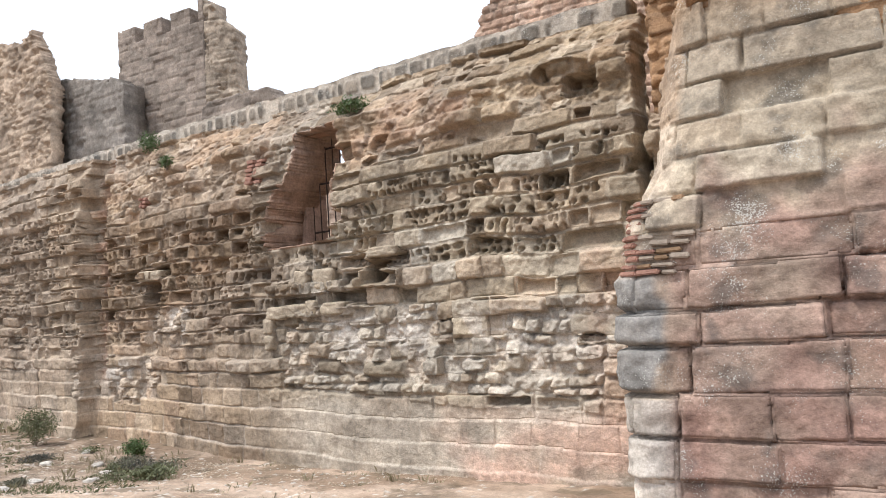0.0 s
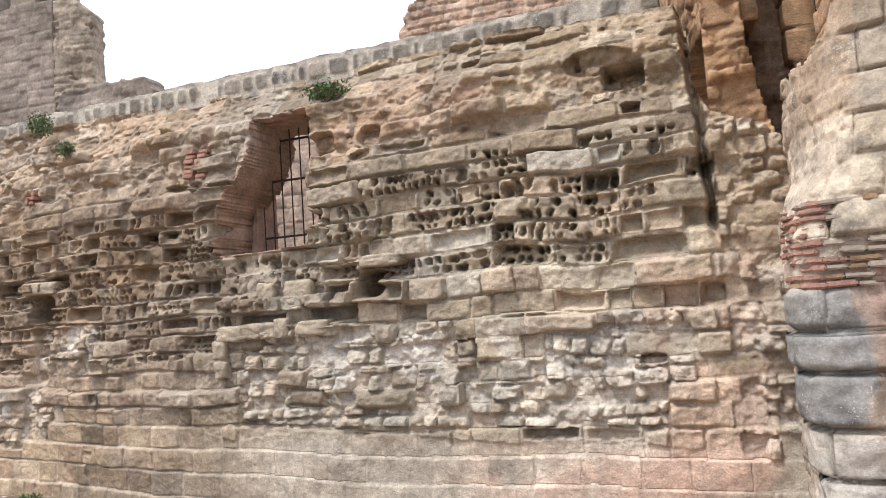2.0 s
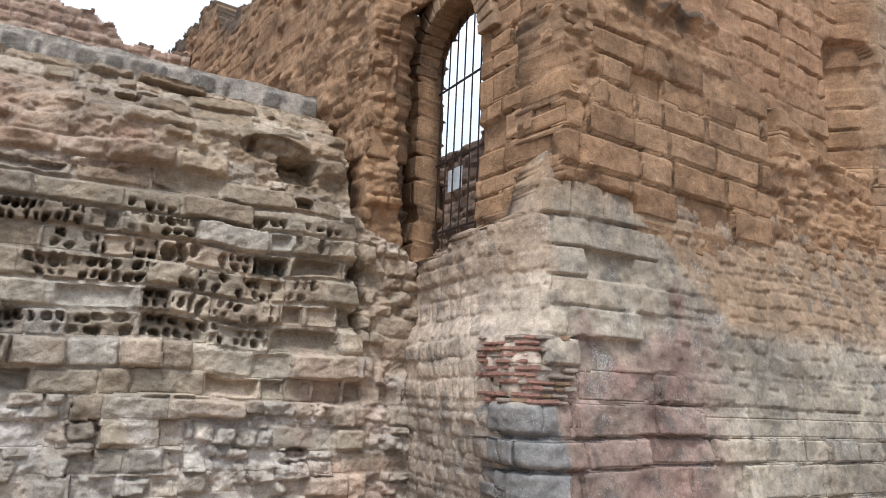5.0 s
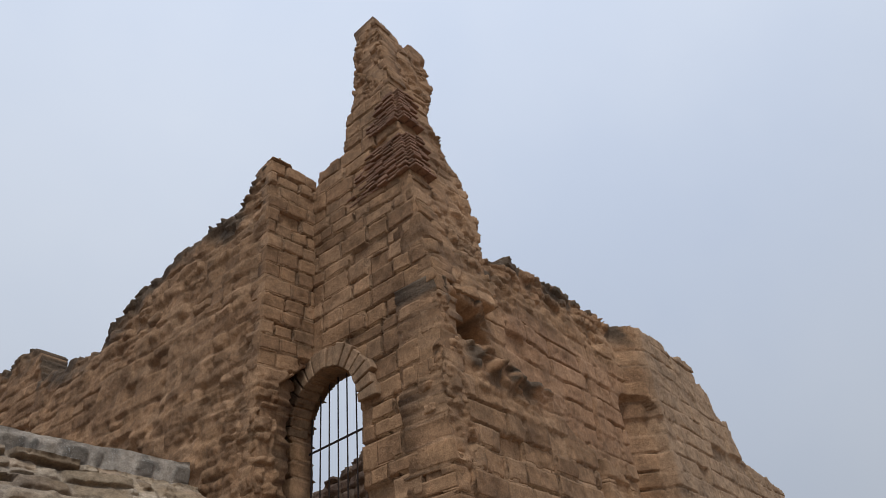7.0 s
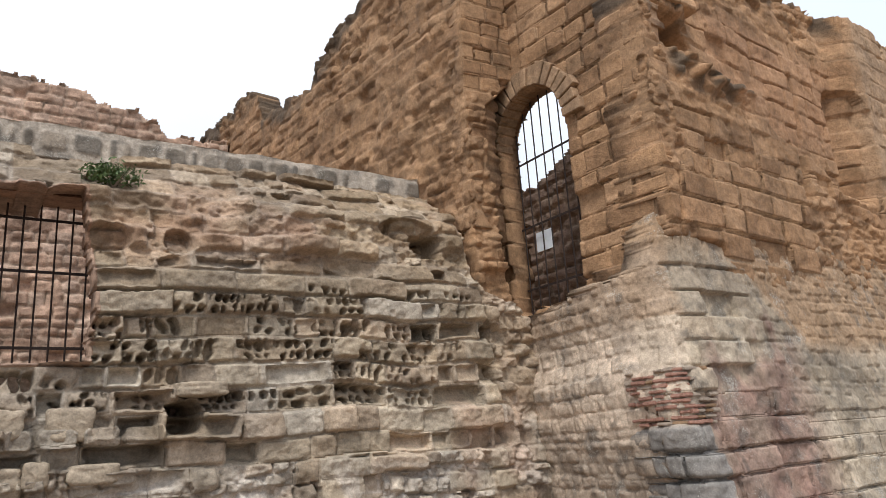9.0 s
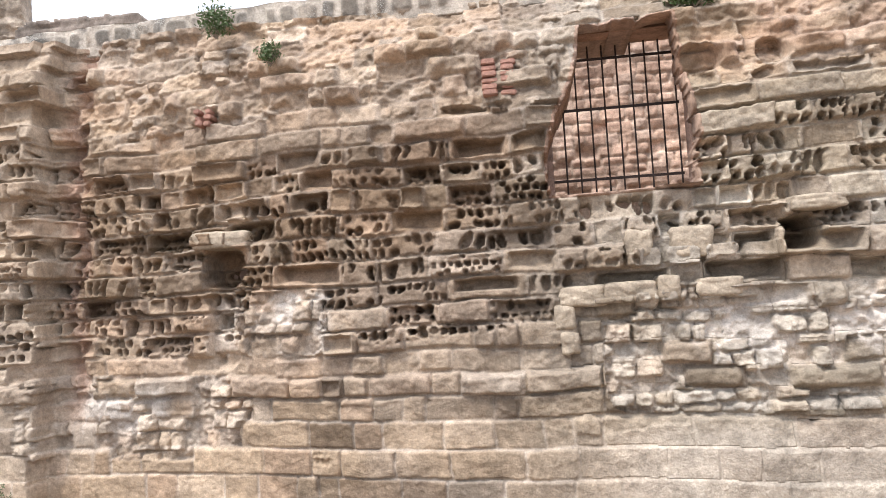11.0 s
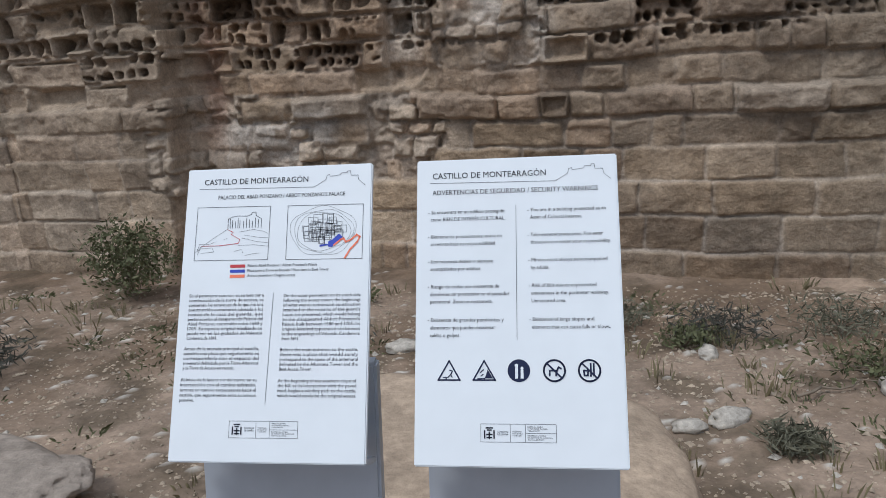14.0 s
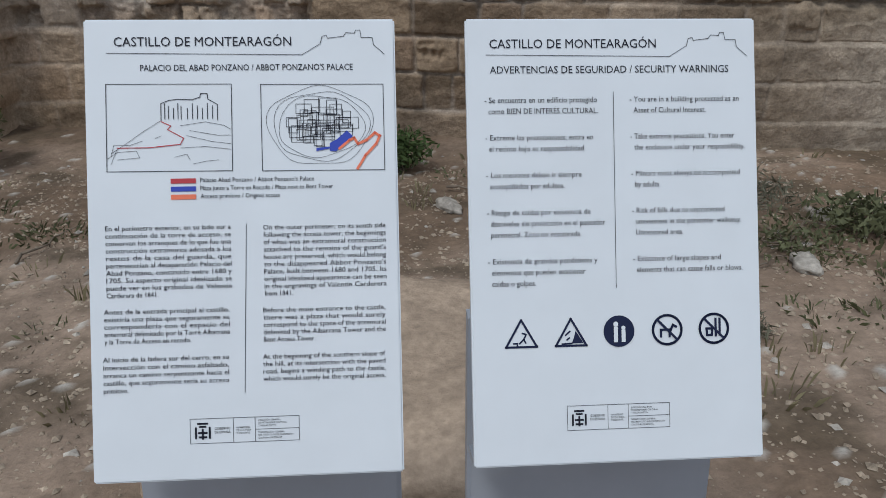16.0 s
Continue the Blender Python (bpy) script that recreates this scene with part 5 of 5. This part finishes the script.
# the hill drawing: castle block, slopes and path
cast = [[(-0.13, 0.585), (-0.13, 0.612), (-0.118, 0.617), (-0.104, 0.619), (-0.08, 0.618), (-0.068, 0.622), (-0.066, 0.628), (-0.056, 0.628), (-0.055, 0.619), (-0.043, 0.612), (-0.04, 0.61), (-0.04, 0.585)]]
cast += [[(x, 0.587), (x, 0.612 - 0.004 * (k % 3))] for k, x in enumerate((-0.124, -0.118, -0.11, -0.103, -0.098, -0.088, -0.08, -0.072, -0.064, -0.056, -0.048))]
hill = [[(-0.13, 0.585), (-0.16, 0.566), (-0.19, 0.545), (-0.21, 0.532)], [(-0.21, 0.528), (-0.205, 0.55 - 0.004), (-0.18, 0.545), (-0.16, 0.552)], [(-0.1, 0.576), (-0.06, 0.582), (-0.03, 0.576), (-0.02, 0.57)], [(-0.09, 0.56), (-0.05, 0.55), (-0.02, 0.546)], [(-0.085, 0.568), (-0.04, 0.56), (-0.02, 0.56)], [(-0.1, 0.54), (-0.06, 0.542), (-0.02, 0.537)], [(-0.11, 0.525), (-0.09, 0.53), (-0.085, 0.52)], [(-0.08, 0.514), (-0.06, 0.518), (-0.04, 0.52)], [(-0.215, 0.524), (-0.2, 0.534), (-0.17, 0.536), (-0.165, 0.525), (-0.2, 0.522)], [(-0.14, 0.556), (-0.13, 0.56)], [(-0.2, 0.54), (-0.21, 0.515)]]
drawn(LB, LM, "hill_drawing", strokes(hill, 0.0006))
drawn(LB, LM, "castle_drawing", strokes(cast, 0.0011))
drawn(LB, LM, "path_drawing", strokes([[(-0.13, 0.583), (-0.115, 0.576), (-0.12, 0.57), (-0.095, 0.556), (-0.1, 0.546), (-0.15, 0.541), (-0.2, 0.541)]], 0.0014), RED)
# the plan: contour rings, walls, square and access path
rings = []
for k, (rx, ry) in enumerate(((0.086, 0.064), (0.078, 0.056), (0.07, 0.05))):
    rings.append([(0.125 + rx * math.cos(a) * (1 + 0.06 * math.sin(3 * a + k)), 0.573 + ry * math.sin(a) * (1 + 0.05 * math.sin(5 * a + 2 * k))) for a in [2 * math.pi * j / 40 for j in range(41)]])
drawn(LB, LM, "contour_drawing", strokes(rings, 0.0006))
rp = random.Random(5)
rooms = []
for k in range(34):
    a, d = rp.random() * 6.283, 0.047 * math.sqrt(rp.random())
    x, y, w, hh = 0.124 + 1.05 * d * math.cos(a), 0.578 + 0.62 * d * math.sin(a), 0.006 + 0.012 * rp.random(), 0.005 + 0.009 * rp.random()
    rooms.append([(x - w, y - hh), (x + w, y - hh), (x + w, y + hh), (x - w, y + hh), (x - w, y - hh)])
rooms += [[(0.091, 0.551), (0.125, 0.551), (0.125, 0.583), (0.091, 0.583), (0.091, 0.551)], [(0.096, 0.556), (0.12, 0.556), (0.12, 0.578), (0.096, 0.578), (0.096, 0.556)], [(0.131, 0.57), (0.149, 0.57), (0.149, 0.593), (0.131, 0.593), (0.131, 0.57)]]
drawn(LB, LM, "plan_drawing", strokes(rooms, 0.0008))
drawn(LB, LM, "plan_square", shape([(0.14, 0.532), (0.15, 0.531), (0.178, 0.556), (0.168, 0.565), (0.152, 0.551), (0.14, 0.545)]), BLUE, 0.0016)
drawn(LB, LM, "plan_square", shape([(0.118, 0.532), (0.14, 0.536), (0.14, 0.539), (0.118, 0.537)]), BLUE, 0.0016)
drawn(LB, LM, "plan_path", strokes([[(0.156, 0.536), (0.172, 0.549), (0.18, 0.553), (0.186, 0.543), (0.2, 0.549), (0.214, 0.561), (0.222, 0.556), (0.216, 0.543), (0.198, 0.524), (0.185, 0.503)]], 0.0042), ORANGE, 0.0018)
drawn(LB, LM, "column_rule", strokes([[(0.002, 0.415), (-0.006, 0.141)]], 0.0009))
ES1 = ["En el perímetro exterior, en su lado sur a", "continuación de la torre de acceso, se", "conservan los arranques de lo que fue una", "construcción extramuros adosada a los", "restos de la casa del guarda, que", "pertenecerían al desaparecido Palacio del", "Abad Ponzano, construido entre 1680 y", "1705. Su aspecto original idealizado se", "puede ver en los grabados de Valentín", "Carderera de 1841."]
ES2 = ["Antes de la entrada principal al castillo,", "existiría una plaza que seguramente se", "correspondería con el espacio del", "antemural delimitado por la Torre Albarrana", "y la Torre de Acceso en recodo."]
ES3 = ["Al inicio de la ladera sur del cerro, en su", "intersección con el camino asfaltado,", "arranca un camino serpenteante hacia el", "castillo, que seguramente sería su acceso", "primitivo."]
EN1 = ["On the outer perimeter, on its south side", "following the access tower, the beginnings", "of what was an extramural construction", "attached to the remains of the guard's", "house are preserved, which would belong", "to the disappeared Abbot Ponzano's", "Palace, built between 1680 and 1705. Its", "original idealized appearance can be seen", "in the engravings of Valentín Carderera", "from 1841."]
EN2 = ["Before the main entrance to the castle,", "there was a plaza that would surely", "correspond to the space of the antemural", "delimited by the Albarrana Tower and the", "Bent Access Tower."]
EN3 = ["At the beginning of the southern slope of", "the hill, at its intersection with the paved", "road, begins a winding path to the castle,", "which would surely be the original access."]
for lines, u, v0, dv in ((ES1, -0.222, 0.4075, 0.012), (ES2, -0.227, 0.273, 0.012), (ES3, -0.23, 0.196, 0.0125), (EN1, 0.029, 0.405, 0.012), (EN2, 0.026, 0.27, 0.012), (EN3, 0.024, 0.194, 0.012)):
    rows_t = column(lines, u, v0, dv, 0.199)
    if lines is EN3:
        rows_t[-1] = (lines[-1], u, v0 - dv * 3, 0.199, 0.0115)
    print_text(LB, LM, "paragraph_text", rows_t)

print_text(RB, RM, "subtitle_text", [("ADVERTENCIAS DE SEGURIDAD / SECURITY WARNINGS", -0.208, 0.657, 0.408, 0.0175)])
drawn(RB, RM, "column_rule", strokes([[(0.0, 0.625), (-0.002, 0.295)]], 0.0009))
W1 = [["- Se encuentra en un edificio protegido", "  como BIEN DE INTERÉS CULTURAL."], ["- Extreme las precauciones, entra en", "  el recinto bajo su responsabilidad."], ["- Los menores deben ir siempre", "  acompañados por adultos."], ["- Riesgo de caídas por existencia de", "  desniveles sin protección en el paseador", "  perimetral. Zona no restaurada."], ["- Existencia de grandes pendientes y", "  elementos que pueden ocasionar", "  caídas o golpes."]]
W2 = [["- You are in a building protected as an", "  Asset of Cultural Interest."], ["- Take extreme precautions, You enter", "  the enclosure under your responsibility."], ["- Minors must always be accompanied", "  by adults."], ["- Risk of falls due to unprotected", "  unevenness in the perimeter walkway.", "  Unrestored area."], ["- Existence of large slopes and", "  elements that can cause falls or blows."]]
for col, u, widths in ((W1, -0.218, (0.19, 0.182, 0.161, 0.175, 0.185)), (W2, 0.028, (0.189, 0.18, 0.188, 0.16, 0.152))):
    v = 0.608
    for lines, wd in zip(col, widths):
        rows_t = []
        for k, words in enumerate(lines):
            lead = 0.006 if words.startswith("  ") else 0.0
            rows_t.append((words.strip(), u + lead, v - 0.0185 * k, wd if k == 0 else 0, 0.0132))
        print_text(RB, RM, "warning_text", rows_t)
        v -= 0.0625 if len(lines) == 2 else 0.0815
# pictograms
for cx in (-0.165, -0.081):
    drawn(RB, RM, "triangle_sign", strokes([[(cx - 0.026, 0.2), (cx + 0.026, 0.2), (cx, 0.245), (cx - 0.026, 0.2)]], 0.0036), NAVY, label="navy triangular warning pictogram")
drawn(RB, RM, "pictogram", strokes([[(-0.178, 0.206), (-0.172, 0.206), (-0.172, 0.203)], [(-0.168, 0.206), (-0.161, 0.213), (-0.157, 0.221), (-0.163, 0.223)], [(-0.161, 0.213), (-0.158, 0.207)]], 0.0026), NAVY)
drawn(RB, RM, "pictogram", shape([(-0.08, 0.204), (-0.06, 0.204), (-0.073, 0.225), (-0.076, 0.214)]), NAVY)
drawn(RB, RM, "pictogram", strokes([[(-0.096, 0.203), (-0.08, 0.204)], [(-0.09, 0.218), (-0.083, 0.224)], [(-0.088, 0.21), (-0.084, 0.213)]], 0.0026), NAVY)
drawn(RB, RM, "round_sign", shape(ringpts(0.001, 0.222, 0.0265)[:-1]), NAVY, label="navy round pictogram")
drawn(RB, RM, "pictogram", strokes([[(-0.0045, 0.207), (-0.0045, 0.2265)], [(0.0085, 0.207), (0.0085, 0.221)]], 0.0068), PANEL, 0.0018)
for hx, hz, hr in ((-0.0045, 0.234, 0.0042), (0.0085, 0.2275, 0.0036)):
    drawn(RB, RM, "pictogram", shape(ringpts(hx, hz, hr, 16)[:-1]), PANEL, 0.0018)
for cx, lines in ((0.084, [[(0.073, 0.211), (0.073, 0.222), (0.09, 0.222), (0.094, 0.23), (0.099, 0.227)], [(0.088, 0.211), (0.088, 0.221)]]), (0.165, [[(0.153, 0.211), (0.161, 0.211), (0.162, 0.222), (0.152, 0.222), (0.153, 0.211)], [(0.168, 0.21), (0.168, 0.238)], [(0.175, 0.211), (0.175, 0.238)]])):
    drawn(RB, RM, "round_sign", strokes([ringpts(cx, 0.222, 0.0245)], 0.0042), NAVY, label="navy prohibition pictogram")
    drawn(RB, RM, "slash", strokes([[(cx - 0.017, 0.239), (cx + 0.017, 0.205)]], 0.004), NAVY, 0.002)
    drawn(RB, RM, "pictogram", strokes(lines, 0.004), NAVY, 0.0014)

# ---- loose things on the ground ----
def gz(x, y):
    return float(ground_z(np.array(float(x)), np.array(float(y))))


bm = bmesh.new()
out = ((-18.48, 5.32), (-18.98, 4.84), (-19.52, 4.8), (-19.56, 5.02), (-19.74, 5.02), (-19.78, 4.74), (-21.3, 4.9), (-21.3, 5.65), (-19.66, 5.77))
top_f = bm.faces.new([bm.verts.new((x, y, -0.1)) for x, y in out])
ext = bmesh.ops.extrude_face_region(bm, geom=[top_f])
bmesh.ops.translate(bm, vec=(0, 0, -0.75), verts=[v for v in ext["geom"] if isinstance(v, bmesh.types.BMVert)])
bmesh.ops.recalc_face_normals(bm, faces=bm.faces)
bmesh.ops.bevel(bm, geom=bm.edges[:], offset=0.025, segments=2, affect="EDGES")
bmesh.ops.triangulate(bm, faces=bm.faces[:])
for k in range(4):
    bmesh.ops.subdivide_edges(bm, edges=[e for e in bm.edges if e.calc_length() > 0.12], cuts=1, use_grid_fill=True)
for v in bm.verts:
    v.co += 0.03 * noise.noise_vector(v.co * 3.0) + 0.012 * noise.noise_vector(v.co * 11.0)
tagged(part("stone_block", bm, CUT), "large notched cut stone block lying on the ground", "stone block")

rock("flat_boulder", -13.58, 4.75, -0.62, 1.0, 0.8, 0.4, PALE, "broad flat-topped pale boulder behind the boards", 2, 5, 0.1, 6, turn=-6)
rock("flat_boulder", -17.15, 4.8, -0.6, 1.0, 0.45, 0.15, SLAB, "low greyish rock slab beside the stone block", 5, 5, 0.1, 4.0)
rock("flat_boulder", -16.35, 4.62, -0.53, 0.65, 0.34, 0.12, SLAB, "low greyish rock slab beside cobbles", 8, 5, 0.2, 3.0)
rr = random.Random(12)
for k in range(46):
    x, y = -16.55 + 1.0 * (rr.random() - 0.5) * 2, 4.0 + 0.26 * (rr.random() - 0.5) * 2
    s = 0.06 + 0.07 * rr.random()
    rock("cobble", x, y, gz(x, y) + s * 0.4, s * 1.2, s, s * 0.65, WHITE_ROCK, "whitish rounded cobble in a loose heap", k, 2, 0.2, 2.4, category="cobble", turn=rr.random() * 180, group="heap of cobbles")
for k, (x, y, s) in enumerate(((-12.36, 5.62, 0.09), (-12.1, 5.72, 0.12), (-11.96, 6.96, 0.1), (-13.2, 7.6, 0.12), (-12.7, 8.1, 0.09), (-14.4, 7.2, 0.13), (-15.4, 6.4, 0.1), (-11.0, 6.1, 0.12), (-15.2, 8.6, 0.16), (-10.3, 7.0, 0.12), (-10.9, 4.6, 0.1))):
    rock("loose_stone", x, y, gz(x, y) + s * 0.2, s * 1.2, s * 0.7, s * 0.4, WHITE_ROCK, "pale loose stone lying on the earth", k + 70, 3, 0.35, 2.4, category="stone", turn=37 * k, group="loose stones")


def scatter(name, n, x0, x1, y0, y1, smin, smax, material, seed, label, avoid=()):
    """Small angular stones, joined into one."""
    r = np.random.RandomState(seed)
    base = np.array([(1, 0, 0), (-1, 0, 0), (0, 1, 0), (0, -1, 0), (0, 0, 1), (0, 0, -0.6)], float)
    tri = np.array([(0, 2, 4), (2, 1, 4), (1, 3, 4), (3, 0, 4), (2, 0, 5), (1, 2, 5), (3, 1, 5), (0, 3, 5)])
    X, Y = x0 + (x1 - x0) * r.rand(n), y0 + (y1 - y0) * r.rand(n)
    S = smin + (smax - smin) * r.rand(n) ** 3
    Z = ground_z(X, Y)
    V = base[None] * (0.6 + 0.8 * r.rand(n, 6, 1)) * S[:, None, None] * np.array((1.2, 1, 0.7))
    a = r.rand(n) * 6.28
    V = np.stack([V[..., 0] * np.cos(a)[:, None] - V[..., 1] * np.sin(a)[:, None], V[..., 0] * np.sin(a)[:, None] + V[..., 1] * np.cos(a)[:, None], V[..., 2]], -1)
    V = V + np.stack([X, Y, Z + S * 0.2], -1)[:, None]
    F = tri[None] + 6 * np.arange(n)[:, None, None]
    ob = quads(name, V.reshape(-1, 3), F.reshape(-1, 3), np.ones((n * 6, 3)) * 0.4, material)
    ob.data.polygons.foreach_set("use_smooth", np.zeros(n * 8, dtype=bool))
    return tagged(ob, label, "gravel", kind="stuff")


scatter("gravel", 9000, -22, -5, 1.2, 9.3, 0.006, 0.028, ROCK, 3, "small brown stones strewn over the earth")
scatter("fine_gravel", 14000, -17.5, -9.5, 3.4, 8.8, 0.004, 0.022, ROCK, 6, "fine brown pebbles covering the earth")
scatter("pale_gravel", 1300, -20, -6, 2.0, 9.2, 0.007, 0.034, WHITE_ROCK, 4, "small whitish stones strewn over the earth")


def blades(name, spots, material, label, category, kind="", seed=0, lean=0.5, width=0.006):
    """Grass and stalks: spots of (x, y, z, radius, height, count)."""
    r = np.random.RandomState(seed)
    V, F = [], []
    for x, y, z, rad, hgt, n in spots:
        a, d = r.rand(n) * 6.283, rad * np.sqrt(r.rand(n))
        bx, by = x + d * np.cos(a), y + d * np.sin(a)
        hh = hgt * (0.45 + 0.65 * r.rand(n))
        ta = r.rand(n) * 6.283
        tx, ty = lean * hh * (r.rand(n)) * np.cos(ta) + 0.4 * (bx - x), lean * hh * r.rand(n) * np.sin(ta) + 0.4 * (by - y)
        w = width * (0.6 + 0.8 * r.rand(n))
        pa = r.rand(n) * 6.283
        wx, wy = w * np.cos(pa), w * np.sin(pa)
        for k in range(n):
            i = len(V)
            V += [(bx[k] - wx[k], by[k] - wy[k], z - 0.02), (bx[k] + wx[k], by[k] + wy[k], z - 0.02), (bx[k] + 0.45 * tx[k] + 0.7 * wx[k], by[k] + 0.45 * ty[k] + 0.7 * wy[k], z + 0.6 * hh[k]), (bx[k] + tx[k], by[k] + ty[k], z + hh[k] * (1 - 0.15 * lean))]
            F += [(i, i + 1, i + 2), (i + 2, i + 3, i)]
    ob = quads(name, np.array(V), np.array(F), np.ones((len(V), 3)) * 0.2, material)
    return tagged(ob, label, category, kind=kind)


def bush(name, x, y, z, rx, rz, n, material, label, seed, leaf=0.03, flat=0.9):
    slim = 0.14 if material in (DULL, SAGE) else 0.36
    """A small shrub: thin stems under a ragged crown of many leaves."""
    b = tagged(new(name), label, "shrub")
    b.location = (x, y, z)
    r = np.random.RandomState(seed)
    V, F = [], []
    while len(F) < n:
        c = r.randn(3) * np.array((0.5, 0.5 * flat, 0.45))
        if np.linalg.norm(c) > 1.05 + 0.4 * noise.noise(Vector(c * 2 + seed)):
            continue
        p = np.array((c[0] * rx, c[1] * rx, rz * (0.55 + 0.5 * c[2])))
        a, bb = r.randn(3), r.randn(3)
        a /= np.linalg.norm(a)
        bb = np.cross(a, bb)
        bb /= np.linalg.norm(bb) + 1e-6
        s = leaf * (0.6 + 0.9 * r.rand())
        i = len(V)
        V += [p - a * s, p + bb * s * slim, p + a * s, p - bb * s * slim]
        F.append((i, i + 1, i + 2, i + 3))
    crown = quads("leaves", np.array(V), np.array(F), np.ones((len(V), 3)) * 0.2, material, b)
    bm = bmesh.new()
    for k in range(14):
        d = Vector((r.randn() * rx * 0.5, r.randn() * rx * 0.5, rz * (0.5 + 0.4 * r.rand())))
        bmesh.ops.create_cone(bm, segments=5, radius1=0.006, radius2=0.002, depth=d.length, matrix=Matrix.Translation(d / 2) @ d.to_track_quat("Z", "Y").to_matrix().to_4x4())
    part("stems", bm, TWIG, b)
    return b


bush("leafy_weed", -13.55, 8.7, gz(-13.55, 8.7), 0.28, 0.4, 900, LEAF, "bright green leafy weed at the wall's foot", 1, 0.035)
bush("wild_shrub", -17.75, 8.8, gz(-17.75, 8.8), 0.52, 0.95, 2600, OLIVE, "upright dry olive-green shrub at the wall's foot", 2, 0.03)
bush("leafy_weed", -26.5, 9.4, gz(-26.5, 9.4), 0.6, 0.55, 900, LEAF, "green weed by the far wall", 3, 0.06)
bush("leafy_weed", -12.0, 7.35, gz(-12.0, 7.35), 0.3, 0.16, 400, OLIVE, "low dull olive weed on the earth", 4, 0.025)
bush("leafy_weed", -10.9, 6.5, gz(-10.9, 6.5), 0.45, 0.14, 500, OLIVE, "low dull olive weed on the earth", 5, 0.025)
bush("leafy_weed", -15.2, 8.7, gz(-15.2, 8.7), 0.3, 0.16, 250, OLIVE, "low green weed at the wall's foot", 6, 0.03)
bush("dry_shrub", -18.2, 6.45, gz(-18.2, 6.45), 0.75, 0.38, 2600, DULL, "grey dry tangled shrub lying low", 7, 0.05)
bush("wall_shrub", -14.75, 10.2, 6.2, 0.3, 0.55, 900, LEAF, "dark round shrub rooted in the wall top", 9, 0.03)
bush("wall_shrub", -13.85, 10.0, 5.62, 0.2, 0.38, 500, LEAF, "small green shrub rooted in the wall", 10, 0.03)
bush("wall_shrub", -7.85, 9.75, 5.75, 0.42, 0.36, 900, LEAF, "green plant rooted above the window", 11, 0.035, 0.5)
bush("leafy_weed", -12.1, 7.2, gz(-12.1, 7.2), 0.2, 0.18, 250, OLIVE, "small green weed on the earth", 12, 0.025)
for k, (x, y, rx, rz, kind_mat) in enumerate(((-10.85, 7.35, 0.5, 0.26, SAGE), (-11.75, 7.5, 0.45, 0.2, DULL), (-12.6, 7.9, 0.4, 0.18, SAGE), (-10.2, 6.7, 0.45, 0.22, OLIVE), (-11.85, 5.3, 0.2, 0.13, SAGE), (-16.9, 4.3, 0.22, 0.18, DULL), (-15.1, 7.4, 0.4, 0.14, DULL))):
    bush("dry_shrub", x, y, gz(x, y), rx, rz, 700, kind_mat, "low dry twiggy shrub spread on the earth", 40 + k, 0.04)
for k, (x, y, turn) in enumerate(((-11.35, 6.1, 20), (-12.95, 7.9, -35), (-16.1, 6.9, 70))):
    bm = bmesh.new()
    p = Vector((-0.28, 0, 0.02))
    for j in range(6):
        q = p + Vector((0.1, 0.05 * math.sin(2.1 * j + k), 0.012 * math.cos(1.7 * j)))
        bmesh.ops.create_cone(bm, cap_ends=True, segments=6, radius1=0.012 - 0.0015 * j, radius2=0.0105 - 0.0015 * j, depth=(q - p).length * 1.08, matrix=Matrix.Translation((p + q) / 2) @ (q - p).to_track_quat("Z", "Y").to_matrix().to_4x4())
        p = q
    bmesh.ops.transform(bm, matrix=pose(x, y, gz(x, y) + 0.01, 0, 0, turn), verts=bm.verts)
    tagged(part("dead_branch", bm, TWIG, smooth=True), "short crooked dead branch lying on the earth", "branch", "dead branches")
rg = random.Random(9)
spots = []
for k in range(260):
    x, y = -24 + 19 * rg.random(), 3.6 + 5.6 * rg.random() ** 0.7
    if float(fbm(np.array(x * 0.9), np.array(y * 0.9 + 30), 3)) > 0.02:
        spots.append((x, y, gz(x, y), 0.06 + 0.12 * rg.random(), 0.06 + 0.12 * rg.random(), 14))
mats = []
for k in range(420):
    x, y = -20 + 11 * rg.random(), 3.7 + 5.2 * rg.random()
    if float(fbm(np.array(x * 0.8 + 3), np.array(y * 1.1 + 12), 3)) > 0.06:
        mats.append((x, y, gz(x, y), 0.14, 0.05, 26))
blades("withered_grass", mats, OLIVE, "low withered olive-brown grass matted on the earth", "grass", "stuff", 5, 1.6, 0.004)
blades("dry_grass", spots, STRAW, "thin dry grass in tufts on the earth", "grass", "stuff", 3)
far = [(-36 + 15 * rg.random(), 0, 0, 0.35, 0.2, 40) for k in range(70)]
blades("wall_foot_grass", [(x, float(face_y(x, 0)) - 0.35 - 0.5 * rg.random(), gz(x, face_y(x, 0) - 0.6), r_, h_ * (0.5 + rg.random()), n_) for x, _, _, r_, h_, n_ in far], STRAW, "dry grass along the foot of the far wall", "grass", "stuff", 4, 0.4, 0.012)
